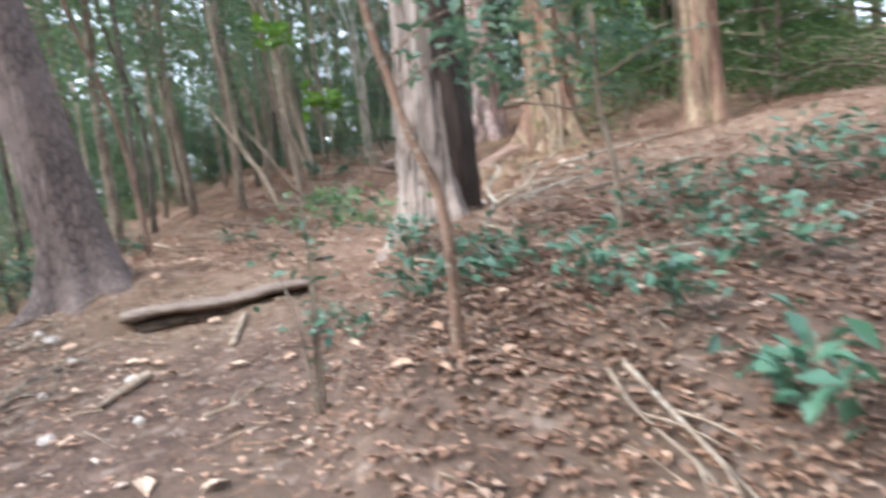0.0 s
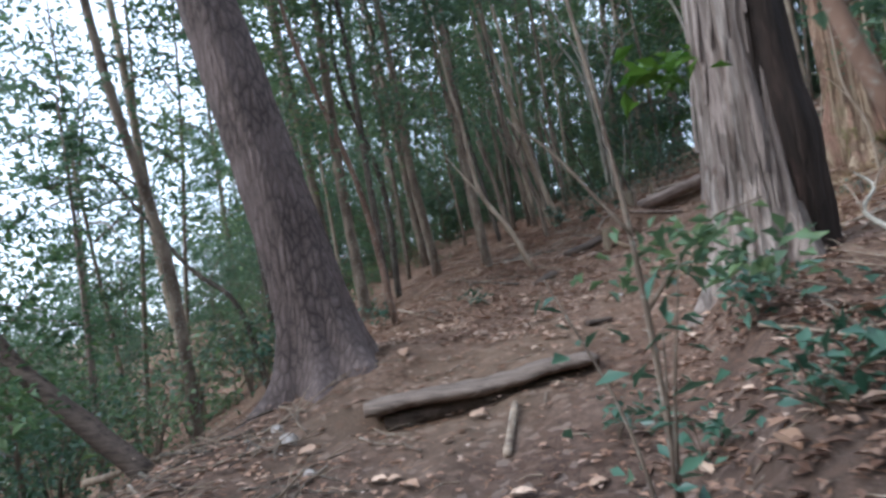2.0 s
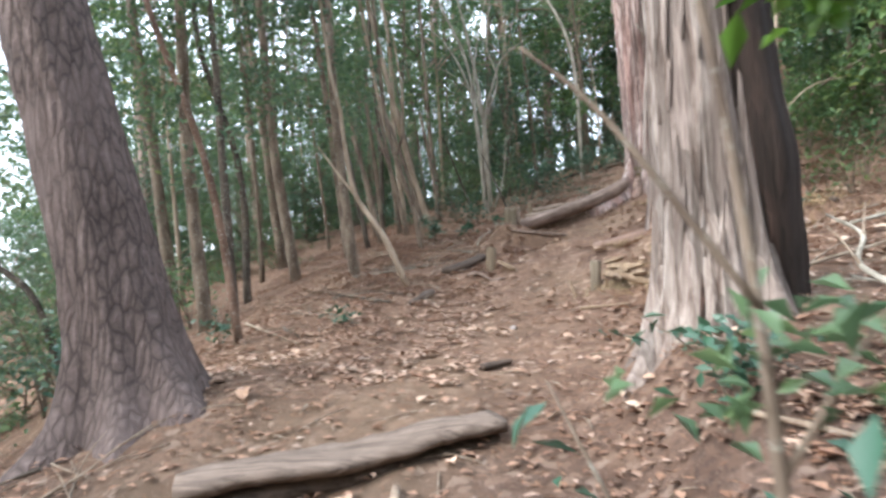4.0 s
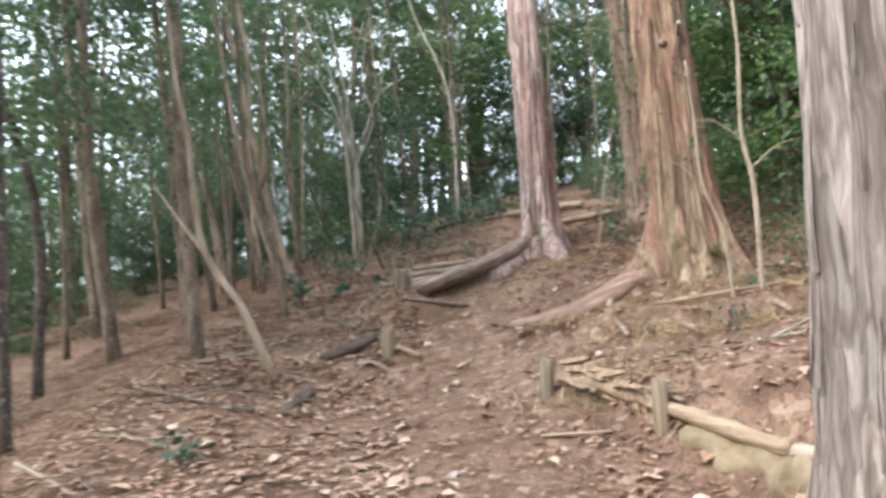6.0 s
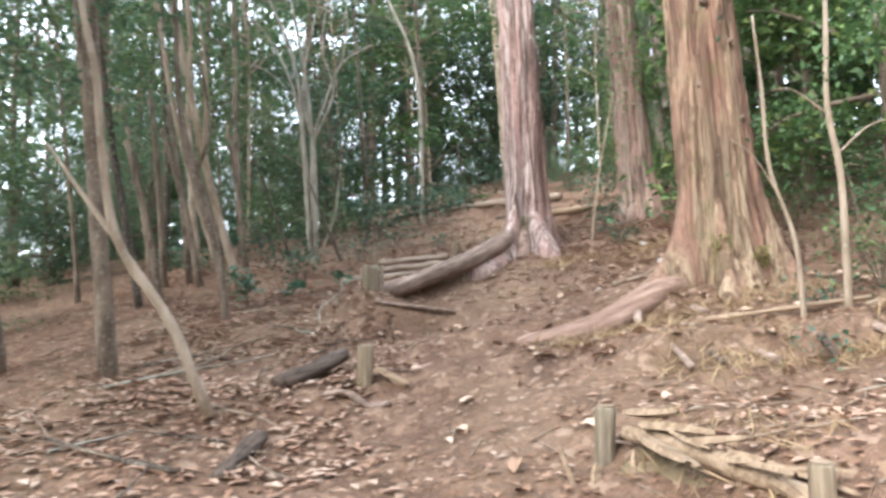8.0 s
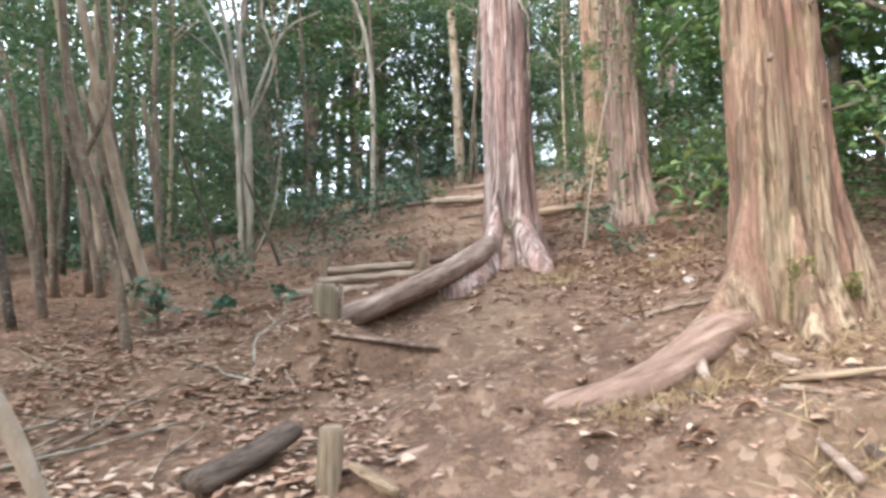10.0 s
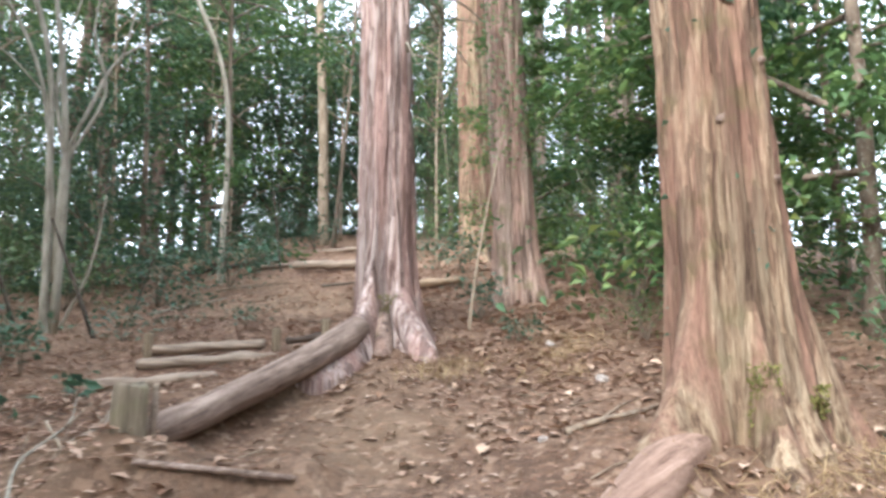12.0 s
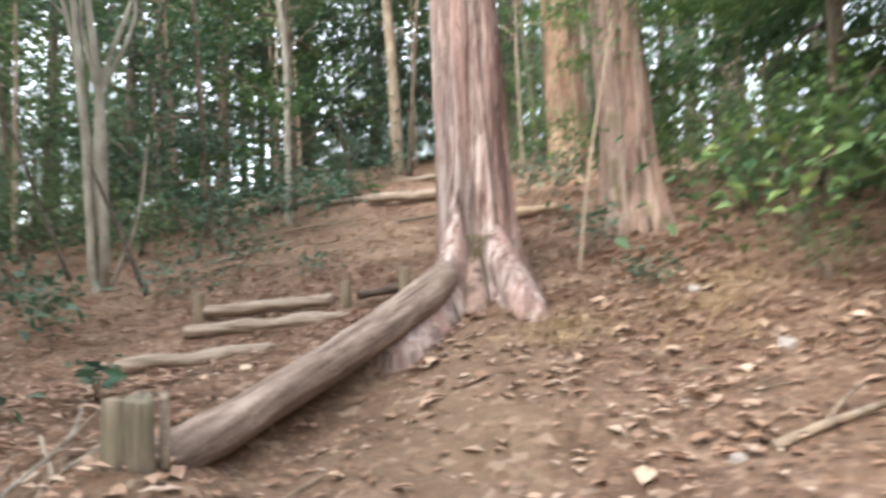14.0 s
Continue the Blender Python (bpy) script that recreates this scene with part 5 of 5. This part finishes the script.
for count, xa, xb, ya, yb in ((26, -3.0, -1.3, 10.4, 13.2), (30, 0.2, 2.6, 3.4, 7.6), (16, -4.2, -2.7, 3.2, 5.0), (14, -3.4, -1.8, 7.0, 10.0), (90, -4.2, -2.2, 2.2, 4.7), (12, -1.0, 2.2, 15.0, 20.0)):
    for _ in range(count):
        x0, y0, a, n_ = drop.uniform(xa, xb), drop.uniform(ya, yb), drop.uniform(0, 6.28), drop.uniform(0.25, 0.8)
        BRANCHES.append((x0, y0, 0.012, x0 + math.cos(a) * n_, y0 + math.sin(a) * n_, drop.uniform(0.01, 0.07), drop.uniform(0.005, 0.010)))
for k, (x0, y0, h0, x1, y1, h1, r) in enumerate(BRANCHES):
    a, b = Vector(on(x0, y0, h0)), Vector(on(x1, y1, h1))
    wig = random.Random(k + 50)
    ob = thing("fallen_branch", a, "dry fallen branch lying on the leaf litter", "branch", "fallen branches")
    side = Vector((wig.uniform(-1, 1), wig.uniform(-1, 1), 0)) * (b - a).length * 0.07
    path = [p - a for p in curve([a, a.lerp(b, 0.35) + side, a.lerp(b, 0.7) - side * 0.6, b], 16)]
    v, f = tube(path, taper(r, r * 0.4, 16), 8, 0.3, 12.0, 0, 7, k)
    mesh_ob("stick", v, f, (DARK_BARK, THIN_BARK, DARK_BARK, TWIG)[k % 4] if x0 < -1.9 and y0 < 5.2 else THIN_BARK if y0 < 2.6 else (TWIG, GREY_BARK, PALE_BARK, DARK_BARK)[k % 4], ob)
    for u, way in ((5, 1), (10, -1)):
        o = path[u]
        e = o + (path[u + 4] - o) * 1.6 + Vector((-(b - a).y, (b - a).x, 0)) * 0.18 * way + Vector((0, 0, 0.04))
        v, f = tube(curve([o, (o + e) / 2 + Vector((0, 0, 0.02)), e], 6), taper(r * 0.5, r * 0.15, 6), 6, 0.2, 12.0)
        mesh_ob("side_twig", v, f, TWIG, ob)
v, f = tube([p - Vector((-4.0, 4.6, 0.5)) for p in curve([(-3.95, 4.62, 0.45), (-4.3, 4.65, 0.72), (-4.75, 4.7, 1.0), (-5.1, 4.75, 1.25), (-5.6, 4.8, 1.7)], 20)], taper(0.085, 0.06, 20), 16, 0.25, 4.0)
snag = thing("leaning_snag", (-4.0, 4.6, 0.5), "dark bent dead limb rising from the slope", "branch")
mesh_ob("limb", v, f, DARK_LOG, snag)


# ---- undergrowth ----
def shrub(x, y, height, spread, count, size, mat, label, stems=4, seed=0, lift=0.35, name="shrub"):
    g = np.random.default_rng(seed)
    ob = thing(name, on(x, y, -0.03), label, "shrub", "undergrowth shrubs")
    places = []
    for s in range(stems):
        a = g.uniform(0, 6.28)
        tip = Vector((math.cos(a) * spread * g.uniform(0.3, 1), math.sin(a) * spread * g.uniform(0.3, 1), height * g.uniform(0.7, 1.05)))
        path = curve([(0, 0, 0), (tip.x * 0.3, tip.y * 0.3, tip.z * 0.55), tip], 10)
        v, f = tube(path, taper(0.003 + 0.006 * height, 0.002, 10), 7, 0.2, 9.0)
        mesh_ob("stem", v, f, THIN_BARK, ob)
        for q in range(count // stems):
            p = path[min(10, int(10 * (lift + (1 - lift) * g.uniform(0, 1) ** 0.7)))]
            places.append(np.array(p) + g.normal(0, 1, 3) * np.array((0.30, 0.30, 0.16)) * spread)
    leaves("foliage", np.array(places), size, mat, ob, g, flat=0.55, slim=0.46, fold=0.10)
    return ob


SHRUBS = [
    # x, y, height, spread, leaves, leaf size, leaf, stems
    (-0.21, 4.35, 0.35, 0.30, 110, 0.075, UNDER, 4), (0.40, 3.6, 0.35, 0.35, 130, 0.08, UNDER, 5), (0.7, 2.95, 0.35, 0.35, 110, 0.085, UNDER, 5), (1.46, 3.84, 0.45, 0.5, 150, 0.085, UNDER, 6),
    (1.5, 2.9, 0.4, 0.45, 130, 0.085, UNDER, 5), (2.35, 3.9, 0.5, 0.5, 150, 0.09, UNDER, 5), (1.25, 1.9, 0.38, 0.3, 60, 0.12, UNDER, 4), (-0.5, 3.65, 0.25, 0.25, 60, 0.07, UNDER, 3), (0.95, 2.45, 0.35, 0.3, 90, 0.09, UNDER, 4),
    (0.12, 3.35, 0.34, 0.38, 100, 0.085, UNDER, 6), (-0.15, 3.3, 0.26, 0.30, 60, 0.08, UNDER, 4), (-3.31, 7.17, 0.3, 0.25, 50, 0.08, UNDER, 3), (-0.85, 4.1, 0.22, 0.2, 40, 0.07, UNDER, 3),
    (1.9, 9.3, 0.3, 0.35, 90, 0.05, UNDER, 5), (1.25, 8.6, 0.18, 0.3, 60, 0.05, UNDER, 4), (2.5, 9.5, 0.6, 0.5, 220, 0.06, YOUNG, 6), (2.9, 10.1, 0.8, 0.6, 300, 0.06, YOUNG, 7), (-3.6, 16.7, 0.7, 0.6, 200, 0.09, UNDER, 6),
    (-2.3, 16.4, 0.6, 0.5, 140, 0.08, UNDER, 5), (-2.45, 7.65, 0.22, 0.18, 36, 0.08, UNDER, 3), (-1.7, 14.3, 0.55, 0.35, 70, 0.10, UNDER, 4), (-2.3, 13.0, 0.5, 0.3, 60, 0.12, UNDER, 4), (-1.3, 13.0, 0.35, 0.15, 22, 0.11, UNDER, 2),
    (-1.75, 12.9, 0.3, 0.25, 26, 0.14, UNDER, 3), (2.3, 13.9, 0.55, 0.35, 180, 0.075, UNDER, 6), (2.05, 12.85, 0.25, 0.3, 140, 0.05, UNDER, 6), (-0.4, 17.8, 1.0, 1.0, 520, 0.09, UNDER, 9), (0.6, 18.3, 0.8, 0.9, 420, 0.085, UNDER, 8), (-1.5, 18.2, 0.9, 0.9, 420, 0.09, BROAD, 8), (-2.6, 18.6, 1.2, 1.0, 520, 0.09, BROAD, 8), (1.2, 19.4, 0.7, 0.7, 300, 0.085, UNDER, 7), (-0.6, 20.4, 1.0, 0.9, 420, 0.09, BROAD, 8), (2.7, 21.0, 0.8, 0.8, 320, 0.09, UNDER, 7), (4.2, 20.4, 0.9, 0.8, 360, 0.09, BROAD, 7), (-3.2, 17.4, 0.9, 0.8, 360, 0.09, UNDER, 7), (3.4, 16.4, 0.6, 0.5, 240, 0.08, UNDER, 6), (0.5, 20.6, 0.7, 0.6, 220, 0.09, UNDER, 6),
    (-1.0, 19.2, 0.7, 0.6, 220, 0.09, UNDER, 6), (3.7, 17.6, 0.6, 0.5, 200, 0.085, UNDER, 6), (2.9, 12.2, 0.5, 0.4, 300, 0.042, YOUNG, 7), (3.3, 11.6, 0.7, 0.5, 520, 0.045, YOUNG, 8), (3.4, 12.8, 1.3, 0.7, 1300, 0.048, YOUNG, 10), (3.8, 13.8, 1.5, 0.7, 1300, 0.052, BROAD, 10), (-0.9, 15.6, 0.40, 0.5, 160, 0.07, UNDER, 5), (-0.3, 16.5, 0.45, 0.6, 200, 0.07, UNDER, 6), (-1.9, 15.2, 0.40, 0.5, 150, 0.07, UNDER, 5), (0.3, 15.6, 0.25, 0.3, 70, 0.06, UNDER, 4),
    (1.9, 20.6, 0.6, 0.5, 160, 0.09, UNDER, 5), (-3.4, 15.9, 0.5, 0.5, 130, 0.09, UNDER, 4), (-4.9, 4.0, 0.5, 0.5, 220, 0.08, UNDER, 6), (-4.6, 5.4, 0.9, 0.7, 380, 0.08, BROAD, 8), (-5.0, 3.2, 0.6, 0.6, 260, 0.08, UNDER, 6), (-5.2, 6.6, 1.2, 0.8, 420, 0.085, BROAD, 8), (-5.7, 5.4, 1.4, 0.9, 700, 0.085, BROAD, 9), (-6.6, 6.4, 1.7, 1.1, 800, 0.09, YOUNG, 9), (-6.2, 4.3, 1.5, 1.0, 700, 0.085, BROAD, 9), (-7.4, 7.6, 1.9, 1.2, 900, 0.09, BROAD, 9), (-5.4, 7.9, 1.2, 0.8, 500, 0.085, BROAD, 8), (-7.8, 5.2, 1.8, 1.2, 800, 0.09, YOUNG, 9), (-4.7, 7.2, 0.8, 0.6, 320, 0.08, UNDER, 7), (-4.8, 9.6, 0.9, 0.7, 380, 0.085, BROAD, 7),
]
for k, (x, y, h, s, c, size, mat, st) in enumerate(SHRUBS):
    shrub(x, y, h, s, c, size, mat, "low evergreen shrub with glossy green leaves on the forest floor", st, k + 1)
thin = shrub(-0.58, 2.8, 1.0, 0.30, 46, 0.075, UNDER, "thin upright shrub with sparse leaves beside the trail", 3, 77, 0.3)
stem_tree("sapling", [on(-0.56, 2.85, -0.05), (-0.57, 2.85, 1.2), (-0.60, 2.86, 1.7), (-0.66, 2.9, 2.2)], 0.012, 0.005, THIN_BARK, "thin sapling with bright green leaves beside the trail",
          crown=((-0.60, 2.9, 1.95), (0.32, 0.25, 0.38), 80, 0.07, BRIGHT), limbs=[([(-0.58, 2.85, 1.5), (-0.75, 2.85, 1.75), (-0.85, 2.85, 1.85)], 0.006, 0.002), ([(-0.57, 2.85, 1.3), (-0.4, 2.9, 1.5), (-0.25, 2.9, 1.55)], 0.006, 0.002)], category="sapling", seed=13.1)


near_rng = np.random.default_rng(61)
leaves("foliage", clumps(near_rng, Vector((-0.43, 2.85, 1.42)) - thin.matrix_basis.translation, (0.20, 0.15, 0.11), 130, 10, 0.4), 0.058, BROAD, thin, near_rng, flat=0.5)


# ---- twigs, needles and dead leaves ----
g = np.random.default_rng(21)


def strewn(count, x0, x1, y0, y1, on_trail=0.5):
    out = []
    while len(out) < count:
        x, y = g.uniform(x0, x1), g.uniform(y0, y1)
        centre = -0.4 - 1.0 * smooth(0, 4, y) + 0.9 * smooth(8, 11, y)
        wide = 0.75 + 0.65 * smooth(9.8, 10.8, y)
        bare = math.exp(-(((x - centre - wide + 0.75) / wide) ** 2)) * smooth(12.9, 12.2, y)
        drift = 0.5 + 0.9 * noise.noise((x * 1.3, y * 1.3, 4.0))
        if g.uniform(0, 1) < max(0.06, min(1.0, drift + 0.25)) * (1 - (1 - on_trail) * bare):
            out.append((x, y, ground_z(x, y)))
    return np.array(out)


def lift(p, a, b):
    p = p.copy()
    p[:, 2] += g.uniform(a, b, len(p))
    return p


tagged(leaves("dead_leaf_litter", np.concatenate([lift(strewn(24000, -4.5, 4.5, 0.5, 16.5, 0.35), 0.006, 0.03), lift(strewn(13000, -9, 9, -2, 26), 0.01, 0.04), lift(strewn(8000, -4, 5, 13, 22), 0.01, 0.04)]), 0.052, DEAD, None, g, flat=0.93, slim=0.55, fold=0.08), "dry brown and tan leaves strewn over the soil", "leaf litter", kind="stuff")
# a darker lot of leaves for the bank at low y
low_end = strewn(15000, -1.3, 3.4, 0.2, 5.6, 0.3)
low_end = low_end[[g.uniform(0, 1) < smooth(-1.1, 0.4, x + 0.5 * noise.noise((x * 2, y * 2, 9.0))) * smooth(5.5, 4.0, y) for x, y, z in low_end]]
tagged(leaves("damp_leaf_litter", lift(low_end, 0.008, 0.04), 0.055, DARK_DEAD, None, g, flat=0.9, slim=0.55, fold=0.14), "dark brown leaves on the bank", "leaf litter", kind="stuff")
tagged(leaves("large_dead_leaves", np.concatenate([lift(strewn(1200, 0.2, 3.2, 10.9, 13.9, 0.3), 0.006, 0.025), lift(strewn(1000, -2.6, 2.6, 13.4, 18.0, 1.0), 0.006, 0.03), lift(strewn(1500, -3.4, -1.2, 5.6, 9.8, 1.0), 0.01, 0.03), lift(strewn(1700, -3.2, -0.9, 9.6, 13.6, 1.0), 0.01, 0.04), lift(strewn(900, -0.3, 2.8, 3.0, 8.8, 1.0), 0.01, 0.03)]), 0.085, PALE_DEAD, None, g, flat=0.94, slim=0.5, fold=0.09), "large pale tan leaves lying in drifts", "leaf litter", kind="stuff")
tagged(leaves("dead_needle_litter", np.concatenate([lift(strewn(26000, -4.5, 4.5, 0.5, 15.5, 0.6), 0.004, 0.015), lift(strewn(8000, -7, 7, 0, 22), 0.004, 0.02)]), 0.07, NEEDLES, None, g, flat=0.88, slim=0.07, fold=0.02), "reddish brown needles and crumbs on the soil", "leaf litter", kind="stuff")
straw = np.concatenate([np.stack([g.normal(x, 0.16, n), g.normal(y, 0.12, n), np.zeros(n)], 1) for x, y, n in ((1.25, 12.5, 130), (1.0, 12.45, 60), (2.05, 12.3, 130), (1.75, 11.9, 60), (2.5, 12.6, 80), (0.55, 8.68, 120), (0.95, 8.72, 180), (1.4, 8.5, 180), (1.9, 8.6, 140), (0.25, 9.7, 160), (0.7, 9.8, 180), (1.05, 9.9, 140), (1.6, 9.75, 160), (2.1, 9.8, 160), (0.15, 7.5, 80), (0.0, 7.9, 80), (0.5, 6.4, 100))])
straw[:, 2] = [ground_z(x, y) + 0.035 for x, y in straw[:, :2]]
STRAW = leaf_material("dry_straw", (0.20, 0.13, 0.07), (0.40, 0.30, 0.17), 0.8, 0.1)
tagged(leaves("dry_straw", straw, 0.17, STRAW, None, g, flat=0.25, slim=0.04, fold=0.01), "dry straw tufts beside the cedar's roots", "dry grass", kind="stuff")
tv, tf = [], []
for x, y, z in strewn(900, -4.5, 4.5, 0.8, 18, 0.35):
    a, n_ = g.uniform(0, 6.28), g.uniform(0.08, 0.3)
    d = Vector((math.cos(a), math.sin(a), 0)) * n_
    e = Vector((x, y, 0)) + d
    v, f = tube([(x, y, z + 0.012), (x + d.x * 0.5, y + d.y * 0.5 + 0.01, ground_z(x + d.x * 0.5, y + d.y * 0.5) + 0.02), (e.x, e.y, ground_z(e.x, e.y) + 0.015)], [0.005, 0.004, 0.002], 5, 0, cap=False)
    tf += [tuple(q + len(tv) for q in face) for face in f]
    tv += v
tagged(mesh_ob("twig_litter", tv, tf, TWIG), "small dry twigs scattered on the soil", "twigs", kind="stuff")


def leaf_mesh(kind):
    """A curled dead leaf, about seven centimetres long."""
    r = random.Random(kind)
    v, f = [], []
    for i in range(6):
        u = i / 5
        w = 0.024 * math.sin(math.pi * (0.06 + 0.9 * u)) * r.uniform(0.8, 1.2)
        z = 0.012 * (1 - (2 * u - 1) ** 2) + r.uniform(-0.002, 0.002)
        v += [(-0.04 + 0.08 * u, -w, z + 0.010 * r.uniform(0.3, 1)), (-0.04 + 0.08 * u, 0, z), (-0.04 + 0.08 * u, w, z + 0.010 * r.uniform(0.3, 1))]
    f = [(3 * i + e, 3 * i + e + 1, 3 * i + e + 4, 3 * i + e + 3) for i in range(5) for e in (0, 1)]
    me = bpy.data.meshes.new("dead_leaf")
    me.from_pydata(v, [], f)
    me.materials.append(PIECE)
    return me


def piece_material():
    k = Mat("fallen_leaf", 0.75, 0.25)
    each = k.t.nodes.new("ShaderNodeObjectInfo").outputs["Random"]
    col = k.ramp(each, (0.0, (0.22, 0.13, 0.08)), (0.5, (0.44, 0.31, 0.22)), (1.0, (0.52, 0.40, 0.30)))
    col = k.mix(k.ramp(k.noise(60.0, 3.0), (0.5, (0.0,) * 3), (0.7, (0.5,) * 3)), col, (0.20, 0.11, 0.065))
    return k.done(col, k.noise(120.0, 3.0), 0.003, 0.5)


PIECE = piece_material()
KINDS = [leaf_mesh(k) for k in range(6)]
for k, (x, y, z) in enumerate(np.concatenate([strewn(150, -2.8, 1.6, 2.0, 9.5, 0.7), strewn(150, -1.6, 2.8, 9.5, 13.2, 0.8)])):
    ob = new("dead_leaf", KINDS[k % 6])
    ob.matrix_basis = pose(x, y, z + 0.012, g.uniform(-18, 18), g.uniform(-18, 18), g.uniform(0, 360)) @ Matrix.Scale(g.uniform(0.8, 1.6), 4)
    ob.parent = ground
